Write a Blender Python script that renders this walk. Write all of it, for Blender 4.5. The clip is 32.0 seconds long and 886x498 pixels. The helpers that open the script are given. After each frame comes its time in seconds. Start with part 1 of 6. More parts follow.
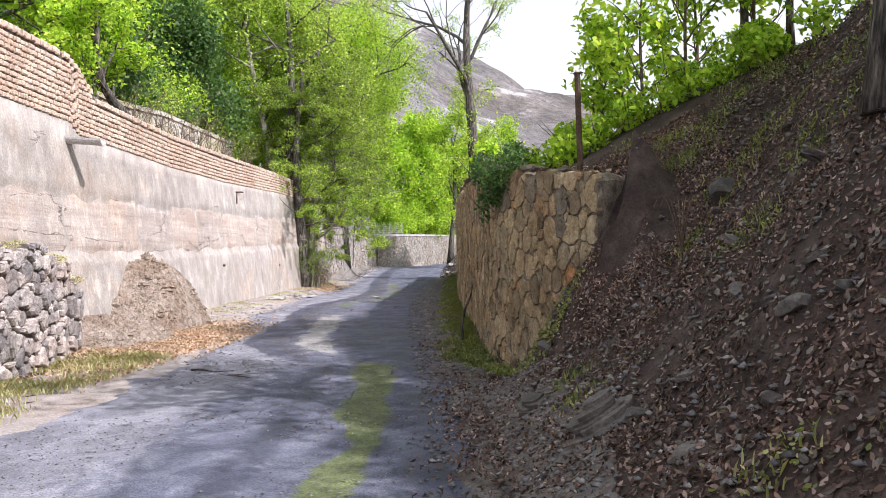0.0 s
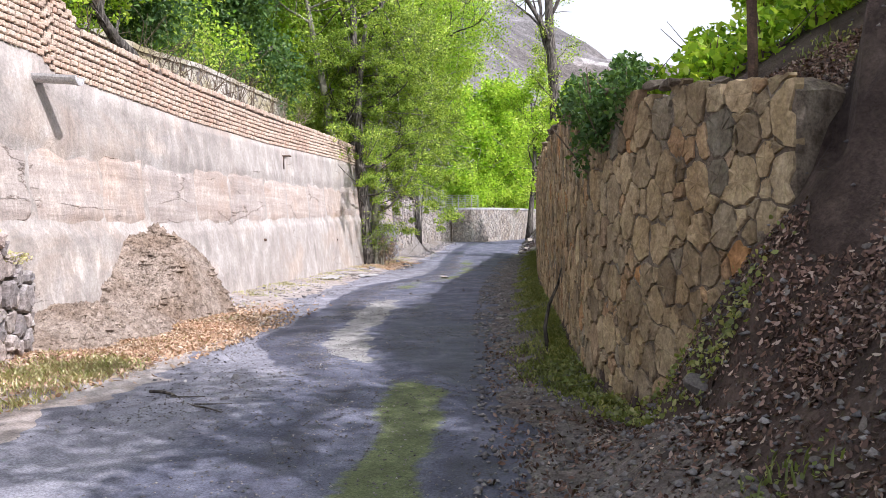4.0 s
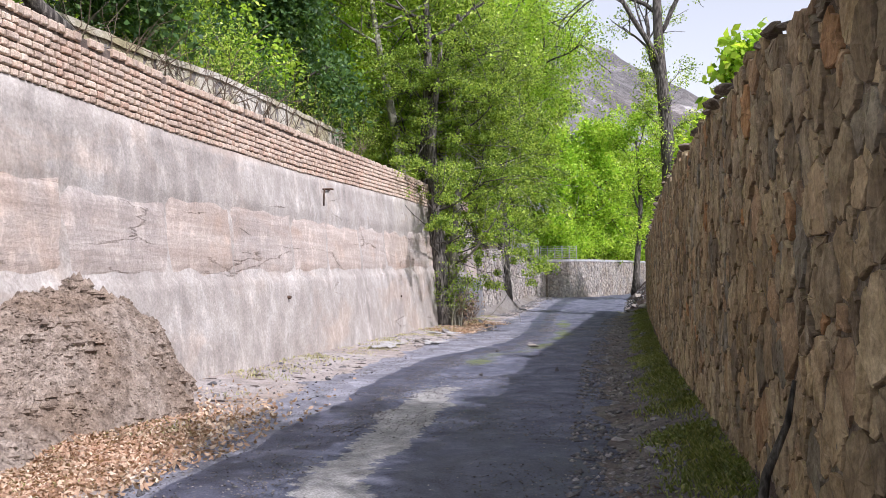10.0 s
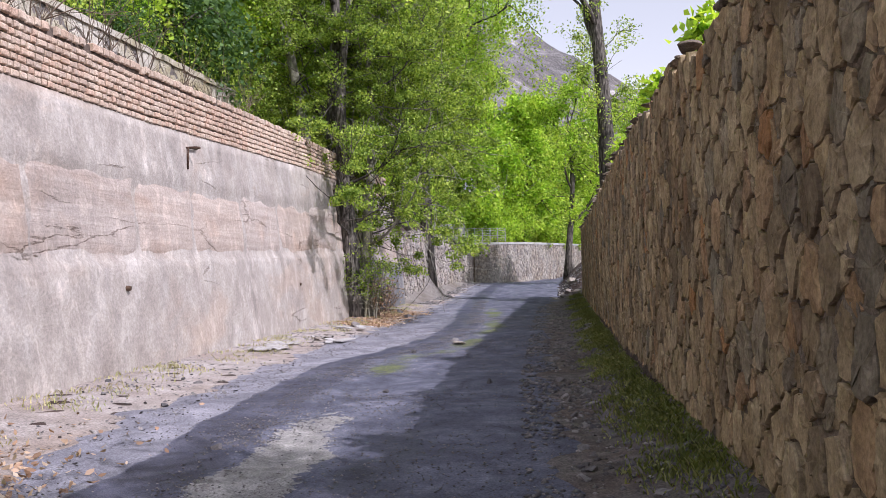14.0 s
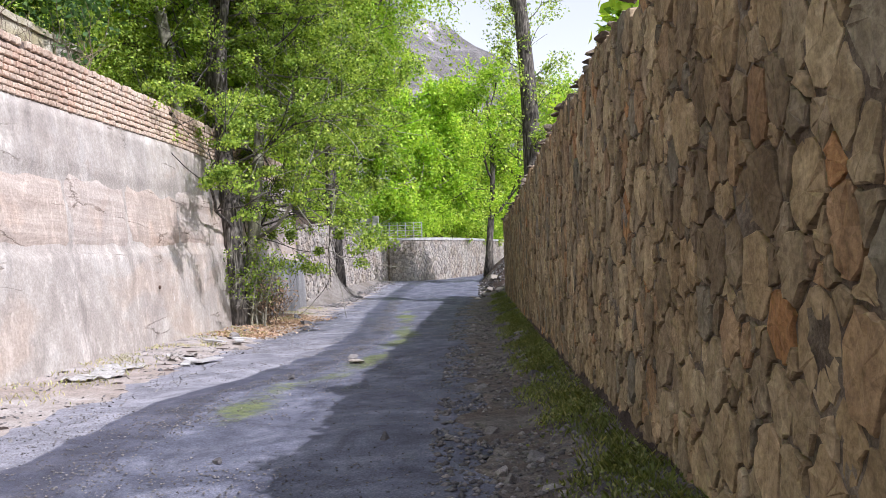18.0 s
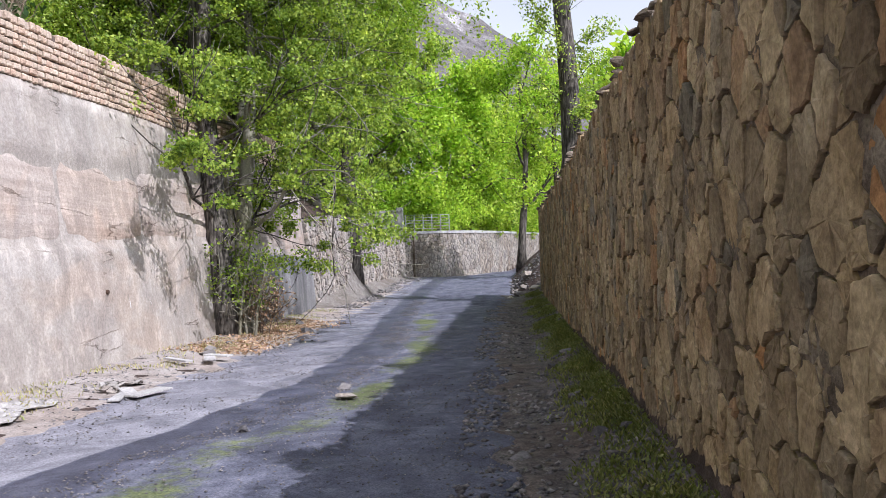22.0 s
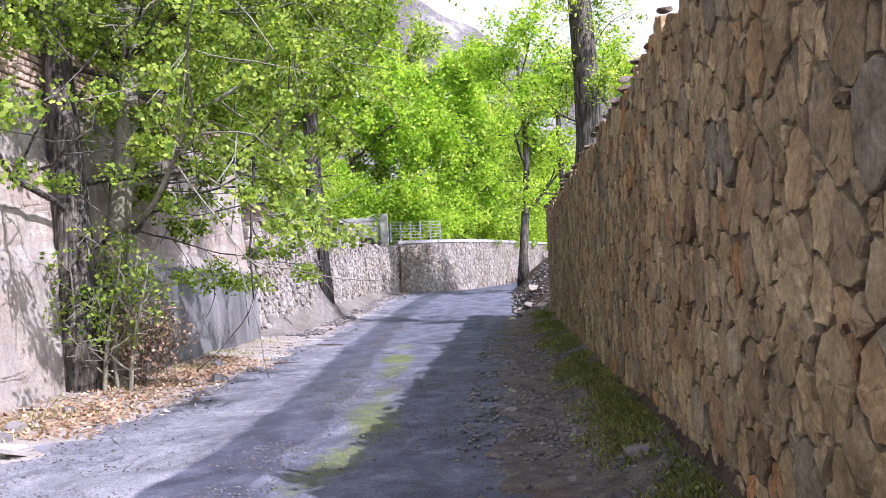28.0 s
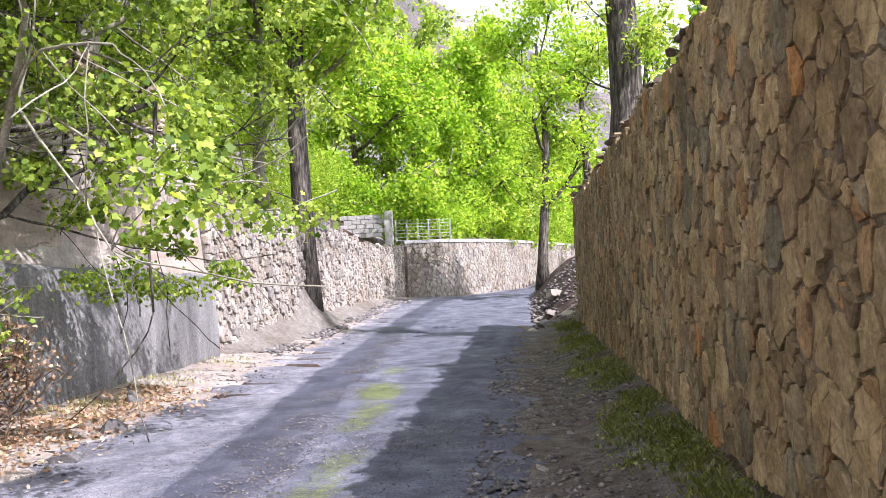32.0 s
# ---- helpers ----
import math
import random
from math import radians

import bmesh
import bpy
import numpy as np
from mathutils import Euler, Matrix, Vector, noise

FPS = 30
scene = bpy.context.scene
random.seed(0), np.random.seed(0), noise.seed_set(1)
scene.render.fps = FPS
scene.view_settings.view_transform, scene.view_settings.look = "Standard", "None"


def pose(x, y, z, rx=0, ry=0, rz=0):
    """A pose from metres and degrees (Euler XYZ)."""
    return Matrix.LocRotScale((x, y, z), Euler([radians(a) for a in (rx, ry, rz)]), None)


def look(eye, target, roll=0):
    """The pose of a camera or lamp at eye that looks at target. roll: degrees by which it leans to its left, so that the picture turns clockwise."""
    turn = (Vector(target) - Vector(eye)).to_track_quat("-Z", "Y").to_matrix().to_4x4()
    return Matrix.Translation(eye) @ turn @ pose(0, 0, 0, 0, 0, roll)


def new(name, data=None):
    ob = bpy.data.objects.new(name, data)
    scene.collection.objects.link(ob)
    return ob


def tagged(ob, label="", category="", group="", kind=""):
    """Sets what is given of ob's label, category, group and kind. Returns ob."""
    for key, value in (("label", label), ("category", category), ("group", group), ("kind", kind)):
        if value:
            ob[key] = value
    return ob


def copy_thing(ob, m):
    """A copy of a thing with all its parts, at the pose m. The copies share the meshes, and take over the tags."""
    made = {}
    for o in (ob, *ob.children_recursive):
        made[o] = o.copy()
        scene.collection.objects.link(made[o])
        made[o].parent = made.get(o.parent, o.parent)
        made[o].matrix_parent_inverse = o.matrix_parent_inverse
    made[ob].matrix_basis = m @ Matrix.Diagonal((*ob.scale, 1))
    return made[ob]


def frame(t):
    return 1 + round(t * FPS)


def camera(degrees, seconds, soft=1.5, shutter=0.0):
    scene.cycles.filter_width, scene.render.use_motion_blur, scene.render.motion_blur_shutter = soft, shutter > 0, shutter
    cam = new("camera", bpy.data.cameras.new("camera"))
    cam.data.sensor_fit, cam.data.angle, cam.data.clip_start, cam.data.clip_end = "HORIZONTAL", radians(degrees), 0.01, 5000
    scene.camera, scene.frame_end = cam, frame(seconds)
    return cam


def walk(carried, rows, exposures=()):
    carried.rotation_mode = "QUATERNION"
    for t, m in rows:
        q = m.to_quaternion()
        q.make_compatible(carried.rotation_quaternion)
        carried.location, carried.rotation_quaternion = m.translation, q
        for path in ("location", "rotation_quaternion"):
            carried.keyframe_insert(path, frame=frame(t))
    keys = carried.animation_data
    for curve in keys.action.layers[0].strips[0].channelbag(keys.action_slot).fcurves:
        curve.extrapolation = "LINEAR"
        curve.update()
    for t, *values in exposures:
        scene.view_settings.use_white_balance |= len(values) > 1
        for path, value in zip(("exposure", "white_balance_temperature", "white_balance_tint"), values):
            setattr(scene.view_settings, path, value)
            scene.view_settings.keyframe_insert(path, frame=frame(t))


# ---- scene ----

# ---------------------------------------------------------------- camera
cam = camera(55.8, 32.0, soft=0.4)
PATH = [
    (0, (1.412, -3.159, 1.53), (1.394, -1.159, 1.539), -0.7),
    (0.5, (1.404, -2.705, 1.501), (1.332, -0.706, 1.497), -0.3),
    (1, (1.445, -2.232, 1.492), (1.374, -0.234, 1.456), 0.6),
    (1.5, (1.514, -1.759, 1.502), (1.458, 0.239, 1.454), 0.2),
    (2, (1.536, -1.307, 1.476), (1.476, 0.691, 1.407), 0.9),
    (2.5, (1.543, -0.807, 1.471), (1.481, 1.19, 1.391), 0.5),
    (3, (1.485, -0.341, 1.475), (1.302, 1.65, 1.42), -0.0),
    (3.5, (1.436, 0.138, 1.482), (1.231, 2.127, 1.435), -1.0),
    (5.5, (1.361, 1.993, 1.441), (1.151, 3.981, 1.362), 1.8),
    (6, (1.357, 2.484, 1.461), (1.152, 4.471, 1.357), 1.1),
    (6.5, (1.399, 2.9, 1.484), (1.074, 4.872, 1.408), 0.7),
    (7, (1.398, 3.364, 1.47), (0.96, 5.314, 1.406), 1.7),
    (7.5, (1.43, 3.777, 1.496), (0.99, 5.728, 1.495), 0.3),
    (8, (1.41, 4.209, 1.515), (0.968, 6.159, 1.53), -0.0),
    (8.5, (1.318, 4.721, 1.506), (0.883, 6.674, 1.512), -0.7),
    (9, (1.244, 5.207, 1.506), (0.801, 7.158, 1.51), -0.6),
    (9.5, (1.132, 5.649, 1.47), (0.691, 7.598, 1.552), 0.1),
    (10, (1.059, 6.144, 1.46), (0.625, 8.095, 1.544), -0.6),
    (10.5, (1.022, 6.558, 1.474), (0.563, 8.503, 1.558), 0.6),
    (11, (0.957, 6.998, 1.476), (0.527, 8.95, 1.558), -0.1),
    (11.5, (0.913, 7.5, 1.493), (0.483, 9.452, 1.566), 0.3),
    (12, (0.856, 7.964, 1.467), (0.446, 9.919, 1.566), 0.3),
    (12.5, (0.804, 8.392, 1.435), (0.455, 10.357, 1.557), -1.0),
    (13, (0.749, 8.874, 1.412), (0.393, 10.839, 1.514), -0.7),
    (13.5, (0.7, 9.356, 1.411), (0.411, 11.334, 1.459), -1.3),
    (15.5, (0.684, 11.152, 1.404), (0.452, 13.137, 1.473), -1.3),
    (16, (0.653, 11.564, 1.408), (0.575, 13.559, 1.516), -1.2),
    (16.5, (0.609, 12.048, 1.363), (0.54, 14.047, 1.393), -0.9),
    (17, (0.611, 12.445, 1.375), (0.543, 14.444, 1.386), -1.0),
    (17.5, (0.597, 12.864, 1.392), (0.608, 14.864, 1.424), -1.5),
    (18, (0.621, 13.308, 1.386), (0.549, 15.307, 1.423), -1.9),
    (18.5, (0.664, 13.728, 1.355), (0.646, 15.728, 1.377), -1.4),
    (19, (0.703, 14.115, 1.362), (0.73, 16.115, 1.349), -1.8),
    (19.5, (0.745, 14.517, 1.384), (0.728, 16.517, 1.361), -1.5),
    (20, (0.7, 14.961, 1.394), (0.666, 16.96, 1.369), -1.9),
    (20.5, (0.673, 15.408, 1.383), (0.582, 17.405, 1.358), -2.3),
    (21, (0.65, 15.815, 1.381), (0.551, 17.812, 1.366), -1.3),
    (21.5, (0.619, 16.231, 1.404), (0.522, 18.228, 1.392), -2.2),
    (22, (0.603, 16.631, 1.434), (0.457, 18.625, 1.459), -2.1),
    (22.5, (0.573, 17.095, 1.429), (0.429, 19.09, 1.463), -1.6),
    (23, (0.597, 17.523, 1.421), (0.45, 19.517, 1.451), -2.2),
    (23.5, (0.654, 17.913, 1.445), (0.494, 19.906, 1.476), -1.1),
    (24, (0.636, 18.32, 1.457), (0.544, 20.318, 1.489), -2.6),
    (24.5, (0.606, 18.817, 1.441), (0.416, 20.807, 1.483), -2.9),
    (25, (0.563, 19.293, 1.402), (0.373, 21.284, 1.438), -2.3),
    (25.5, (0.527, 19.716, 1.413), (0.391, 21.711, 1.446), -2.9),
    (27.5, (0.524, 21.696, 1.407), (0.418, 23.692, 1.469), -2.3),
    (28, (0.528, 22.13, 1.405), (0.39, 24.125, 1.461), -2.8),
    (28.5, (0.551, 22.606, 1.407), (0.369, 24.598, 1.448), -2.2),
    (29, (0.562, 23.067, 1.406), (0.389, 25.059, 1.438), -2.7),
    (29.5, (0.595, 23.516, 1.393), (0.374, 25.504, 1.41), -2.7),
    (30, (0.581, 23.989, 1.359), (0.354, 25.976, 1.352), -1.6),
    (30.5, (0.551, 24.446, 1.367), (0.402, 26.441, 1.354), -2.2),
    (31, (0.533, 24.894, 1.364), (0.383, 26.888, 1.341), -1.8),
    (31.5, (0.447, 25.395, 1.373), (0.297, 27.39, 1.359), -2.1),
    (32, (0.482, 25.816, 1.378), (0.308, 27.807, 1.443), -2.8),
]
EXPOSURES = [(0.0, 0.76, 5880, 19), (4.0, 0.76, 5780, 20), (8.0, 0.48, 5660, 20), (10.5, 0.43, 5730, 21), (13.0, 0.30, 5760, 26), (16.0, 0.43, 5580, 20), (17.2, 0.50, 5700, 20), (18.0, 0.60, 5700, 19),
             (19.0, 1.08, 5650, 19), (20.0, 0.65, 5650, 19), (21.0, 0.50, 5650, 19), (22.0, 0.46, 5650, 19), (23.0, 0.68, 5600, 19), (25.0, 0.56, 5430, 19), (28.0, 0.98, 5530, 27), (30.0, 1.20, 5630, 25),
             (31.0, 1.36, 5730, 23), (32.0, 1.22, 5870, 23)]
walk(cam, [(t, look(eye, target, roll)) for t, eye, target, roll in PATH], EXPOSURES)

# ---------------------------------------------------------------- world and sun
SUN_TO = Vector((0.60, -0.42, 0.745)).normalized()
world = bpy.data.worlds.new("world")
scene.world = world
world.use_nodes = True
wn = world.node_tree.nodes
sky = wn.new("ShaderNodeTexSky")
sky.sky_type = "NISHITA"
sky.sun_disc = False
sky.sun_elevation = math.asin(SUN_TO.z)
sky.sun_rotation = math.atan2(SUN_TO.x, SUN_TO.y)
sky.dust_density = 1.6
sky.air_density = 2.4
sky.ozone_density = 0.3
wn["Background"].inputs["Strength"].default_value = 0.14
haze = wn.new("ShaderNodeHueSaturation")
haze.inputs["Saturation"].default_value = 0.16
world.node_tree.links.new(sky.outputs["Color"], haze.inputs["Color"])
world.node_tree.links.new(haze.outputs["Color"], wn["Background"].inputs["Color"])
sun = new("sun", bpy.data.lights.new("sun", "SUN"))
sun.data.energy = 3.9
sun.data.angle = radians(0.55)
sun.data.color = (1.0, 0.95, 0.87)
sun.matrix_world = look(SUN_TO * 60, (0, 0, 0))

# ---------------------------------------------------------------- small helpers
RNG = np.random.default_rng(7)


def lerp(a, b, u):
    return a + (b - a) * u


def smooth(a, b, x):
    u = np.clip((np.asarray(x, float) - a) / (b - a), 0, 1)
    return u * u * (3 - 2 * u)


def table(x, pts):
    return np.interp(x, [p[0] for p in pts], [p[1] for p in pts])


def wob(x, y, scale, seed=0.0):
    """Cheap smooth noise for arrays, about -1 to 1."""
    x, y = np.asarray(x, float) / scale, np.asarray(y, float) / scale
    return (np.sin(x * 1.7 + y * 0.9 + seed) + np.sin(-x * 1.1 + y * 2.1 + seed * 1.7 + 1.3)
            + np.sin(x * 2.9 - y * 1.6 + seed * 0.6 + 2.1) * 0.6 + np.sin(x * 0.7 + y * 3.7 + seed * 2.3) * 0.5) / 3.1


def mesh_ob(name, verts, faces, material, parent=None, label="", soft=False):
    """One mesh object from arrays. faces: list of index lists, or an (n, k) array."""
    me = bpy.data.meshes.new(name)
    v = np.asarray(verts, np.float32)
    if isinstance(faces, np.ndarray):
        n, k = faces.shape
        me.vertices.add(len(v))
        me.vertices.foreach_set("co", v.ravel())
        me.loops.add(n * k)
        me.loops.foreach_set("vertex_index", faces.astype(np.int32).ravel())
        me.polygons.add(n)
        me.polygons.foreach_set("loop_start", np.arange(0, n * k, k, dtype=np.int32))
        me.update(calc_edges=True)
    else:
        me.from_pydata(v.tolist(), [], [list(f) for f in faces])
        me.update()
    if soft:
        me.polygons.foreach_set("use_smooth", np.ones(len(me.polygons), bool))
    me.materials.append(material)
    ob = new(name, me)
    if parent is not None:
        ob.parent = parent
    if label:
        ob["label"] = label
    return ob


def part(name, bm, material, parent, label=""):
    me = bpy.data.meshes.new(name)
    bm.to_mesh(me)
    bm.free()
    me.materials.append(material)
    ob = new(name, me)
    ob.parent = parent
    if label:
        ob["label"] = label
    return ob


class Pile:
    """Collects pieces into one mesh."""

    def __init__(self):
        self.v, self.f, self.n = [], [], 0

    def add(self, verts, faces):
        self.v.append(np.asarray(verts, float))
        self.f += [[i + self.n for i in f] for f in faces]
        self.n += len(verts)

    def make(self, name, material, parent=None, label="", soft=False):
        return mesh_ob(name, np.concatenate(self.v), self.f, material, parent, label, soft)


def empty(name, place=(0, 0, 0)):
    ob = new(name)
    ob.location = place
    ob.empty_display_size = 0.1
    return ob


def tube(points, radii, sides=7, cap=True):
    """Verts and faces of a tapered tube along points."""
    p = np.asarray(points, float)
    d = np.gradient(p, axis=0)
    d /= np.linalg.norm(d, axis=1, keepdims=True) + 1e-9
    up = np.where(np.abs(d[:, 2:3]) > 0.9, [[1.0, 0, 0]], [[0, 0, 1.0]])
    a = np.cross(d, up)
    a /= np.linalg.norm(a, axis=1, keepdims=True) + 1e-9
    b = np.cross(d, a)
    t = np.arange(sides) * 2 * math.pi / sides
    r = np.asarray(radii, float)[:, None, None]
    v = p[:, None] + r * (np.cos(t)[None, :, None] * a[:, None] + np.sin(t)[None, :, None] * b[:, None])
    n = len(p)
    f = []
    for i in range(n - 1):
        for j in range(sides):
            k = (j + 1) % sides
            f.append([i * sides + j, i * sides + k, (i + 1) * sides + k, (i + 1) * sides + j])
    if cap:
        f.append(list(range(sides))[::-1])
        f.append([(n - 1) * sides + j for j in range(sides)])
    return v.reshape(-1, 3), f


# ---------------------------------------------------------------- materials
def material(name):
    m = bpy.data.materials.new(name)
    m.use_nodes = True
    t = m.node_tree
    return m, t, t.nodes["Principled BSDF"]


def node(t, kind, **kw):
    n = t.nodes.new(kind)
    for k, v in kw.items():
        if k in n.inputs:
            n.inputs[k].default_value = v
    return n


def coords(t, scale=(1, 1, 1)):
    g = t.nodes.new("ShaderNodeNewGeometry")
    mp = t.nodes.new("ShaderNodeMapping")
    mp.inputs["Scale"].default_value = scale
    t.links.new(g.outputs["Position"], mp.inputs["Vector"])
    return mp.outputs["Vector"]


def noise_of(t, vec, scale, detail=5.0, rough=0.6, distort=0.0):
    n = node(t, "ShaderNodeTexNoise", Scale=scale, Detail=detail, Roughness=rough, Distortion=distort)
    t.links.new(vec, n.inputs["Vector"])
    return n.outputs["Fac"]


def ramp(t, fac, stops):
    r = t.nodes.new("ShaderNodeValToRGB")
    els = r.color_ramp.elements
    while len(els) < len(stops):
        els.new(0.5)
    for e, (pos, col) in zip(els, stops):
        e.position = pos
        e.color = (*col, 1) if len(col) == 3 else col
    t.links.new(fac, r.inputs["Fac"])
    return r.outputs["Color"]


def mix(t, fac, a, b, how="MIX"):
    m = t.nodes.new("ShaderNodeMix")
    m.data_type = "RGBA"
    m.blend_type = how
    for sock, v in ((m.inputs[0], fac), (m.inputs[6], a), (m.inputs[7], b)):
        if isinstance(v, (int, float)):
            sock.default_value = v
        elif isinstance(v, tuple):
            sock.default_value = (*v, 1)
        else:
            t.links.new(v, sock)
    return m.outputs[2]


def bump(t, bsdf, height, strength=0.5, dist=0.02):
    b = node(t, "ShaderNodeBump", Strength=strength, Distance=dist)
    t.links.new(height, b.inputs["Height"])
    t.links.new(b.outputs["Normal"], bsdf.inputs["Normal"])


def rough_mat(name, stops, scale=6.0, fine=45.0, stain=(0.7, 0.62, 0.55), stain_scale=0.6, rough=0.9, relief=0.5, dist=0.02, stretch=(1, 1, 1), vary=0.0, cracks=0.0, speck=0.6):
    """A matt mineral surface: colour ramp over a coarse noise, fine grain, large stains, and relief."""
    m, t, b = material(name)
    v = coords(t, stretch)
    coarse, grain, big = noise_of(t, v, scale), noise_of(t, v if stretch[2] < 0.2 else coords(t), fine, 4.0, 0.7), noise_of(t, v, stain_scale, 3.0, 0.55, 0.4)
    col = ramp(t, coarse, stops)
    col = mix(t, ramp(t, big, [(0.42, (0, 0, 0)), (0.66, (1, 1, 1))]), col, mix(t, 1.0, col, stain, "MULTIPLY"))
    col = mix(t, speck, col, mix(t, 1.0, col, ramp(t, grain, [(0.34, (0.42, 0.42, 0.42)), (0.66, (1.5, 1.5, 1.5))]), "MULTIPLY"))
    if vary:
        oi = t.nodes.new("ShaderNodeObjectInfo")
        geo = t.nodes.new("ShaderNodeNewGeometry")
        add = node(t, "ShaderNodeMath")
        t.links.new(oi.outputs["Random"], add.inputs[0])
        t.links.new(geo.outputs["Random Per Island"], add.inputs[1])
        fr = t.nodes.new("ShaderNodeMath")
        fr.operation = "FRACT"
        t.links.new(add.outputs[0], fr.inputs[0])
        col = mix(t, vary, col, mix(t, 1.0, col, ramp(t, fr.outputs[0], VARY[name]), "MULTIPLY"))
    h = mix(t, 0.45, coarse, grain)
    if cracks:
        bend = node(t, "ShaderNodeMix")
        bend.data_type = "VECTOR"
        bend.inputs[0].default_value = 0.38
        pos = coords(t, (0.5, 0.36, 2.3))
        nz = node(t, "ShaderNodeTexNoise", Scale=2.6, Detail=6.0, Roughness=0.7)
        t.links.new(pos, nz.inputs["Vector"])
        t.links.new(pos, bend.inputs[4])
        t.links.new(nz.outputs["Color"], bend.inputs[5])
        vo = t.nodes.new("ShaderNodeTexVoronoi")
        vo.feature = "DISTANCE_TO_EDGE"
        vo.inputs["Scale"].default_value = 1.1
        t.links.new(bend.outputs[1], vo.inputs["Vector"])
        line = ramp(t, vo.outputs["Distance"], [(0.0, (1, 1, 1)), (0.004, (0.6, 0.6, 0.6)), (0.007, (0, 0, 0))])
        some = mix(t, 1.0, line, ramp(t, noise_of(t, coords(t), 0.8, 2.0), [(cracks, (0, 0, 0)), (cracks + 0.08, (1, 1, 1))]), "MULTIPLY")
        col = mix(t, some, col, mix(t, 1.0, col, (0.68, 0.61, 0.56), "MULTIPLY"))
        spots = ramp(t, noise_of(t, coords(t, (1, 1, 0.55)), 7.0, 6.0, 0.75), [(0.62, (0, 0, 0)), (0.7, (1, 1, 1))])
        col = mix(t, mix(t, 0.5, (0, 0, 0), spots), col, mix(t, 1.0, col, (0.62, 0.58, 0.55), "MULTIPLY"))
        streak = ramp(t, noise_of(t, coords(t, (1, 1, 0.4)), 6.0, 4.0, 0.6, 0.6), [(0.52, (0, 0, 0)), (0.6, (1, 1, 1))])
        where = ramp(t, noise_of(t, coords(t), 0.75, 3.0, 0.6), [(0.36, (0.15, 0.15, 0.15)), (0.6, (0.9, 0.9, 0.9))])
        col = mix(t, mix(t, 1.0, streak, where, "MULTIPLY"), col, mix(t, 1.0, col, (1.27, 1.265, 1.26), "MULTIPLY"))
        grey = ramp(t, noise_of(t, coords(t, (1, 1, 0.5)), 1.1, 6.0, 0.68, 0.8), [(0.52, (0, 0, 0)), (0.6, (1, 1, 1))])
        col = mix(t, mix(t, 0.75, (0, 0, 0), grey), col, mix(t, 1.0, col, (0.83, 0.835, 0.845), "MULTIPLY"))
        warm = ramp(t, noise_of(t, coords(t, (1, 0.6, 1)), 0.9, 4.0, 0.6, 0.5), [(0.5, (0, 0, 0)), (0.62, (1, 1, 1))])
        col = mix(t, mix(t, 0.6, (0, 0, 0), warm), col, mix(t, 1.0, col, (1.06, 0.95, 0.86), "MULTIPLY"))
        h = mix(t, some, h, (0, 0, 0))
    t.links.new(col, b.inputs["Base Color"])
    b.inputs["Roughness"].default_value = rough
    b.inputs["Specular IOR Level"].default_value = 0.25
    bump(t, b, h, relief, dist)
    return m


VARY = {
    "wall_stone": [(0.0, (0.6, 0.55, 0.5)), (0.15, (0.98, 0.9, 0.76)), (0.3, (1.3, 1.18, 0.96)), (0.45, (0.82, 0.77, 0.7)), (0.58, (1.12, 1.05, 0.92)), (0.7, (1.42, 1.32, 1.12)), (0.8, (1.15, 0.9, 0.7)), (0.87, (1.0, 0.98, 0.93)), (0.91, (0.7, 0.72, 0.74)), (0.95, (0.58, 0.6, 0.62)), (1.0, (1.4, 0.92, 0.56))],
    "loam_panel": [(0.0, (0.9, 0.92, 0.95)), (0.35, (1.0, 1.0, 1.0)), (0.7, (1.08, 1.04, 1.0)), (1.0, (1.06, 0.98, 0.9))],
    "brick": [(0.0, (0.88, 0.83, 0.8)), (0.3, (1.0, 0.95, 0.9)), (0.6, (1.08, 1.02, 0.96)), (0.85, (1.03, 0.88, 0.8)), (1.0, (1.15, 1.12, 1.06))],
    "rubble_stone": [(0.0, (0.65, 0.63, 0.62)), (0.4, (1.0, 0.97, 0.92)), (0.7, (1.2, 1.15, 1.08)), (1.0, (0.85, 0.78, 0.7))],
    "bank_slate": [(0.0, (0.6, 0.58, 0.56)), (0.5, (1.0, 0.97, 0.94)), (0.9, (1.3, 1.25, 1.2)), (1.0, (1.8, 1.72, 1.65))],
    "dry_stone": [(0.0, (0.6, 0.6, 0.62)), (0.5, (1.0, 0.98, 0.95)), (1.0, (1.3, 1.25, 1.2))],
    "loose_stone": [(0.0, (0.45, 0.45, 0.48)), (0.5, (0.85, 0.84, 0.85)), (0.9, (1.15, 1.12, 1.1)), (1.0, (1.7, 1.66, 1.62))],
}
M_STONE = rough_mat("wall_stone", [(0.3, (0.205, 0.165, 0.113)), (0.5, (0.3, 0.25, 0.177)), (0.7, (0.42, 0.36, 0.267))], 7.0, 34.0, (0.78, 0.72, 0.66), 0.9, 0.92, 0.6, 0.02, vary=1.0, speck=0.5)
M_MORTAR = rough_mat("mortar", [(0.3, (0.09, 0.07, 0.052)), (0.5, (0.185, 0.15, 0.113)), (0.7, (0.28, 0.234, 0.18))], 9.0, 50.0, (0.7, 0.65, 0.6), 1.0, 0.95, 0.8, 0.03)
M_PLASTER = rough_mat("plaster", [(0.3, (0.318, 0.28, 0.244)), (0.45, (0.374, 0.332, 0.291)), (0.56, (0.414, 0.372, 0.329)), (0.7, (0.505, 0.462, 0.416))], 2.4, 24.0, (0.86, 0.85, 0.86), 0.45, 0.92, 0.8, 0.03, (1, 1, 0.7), cracks=0.57, speck=0.32)
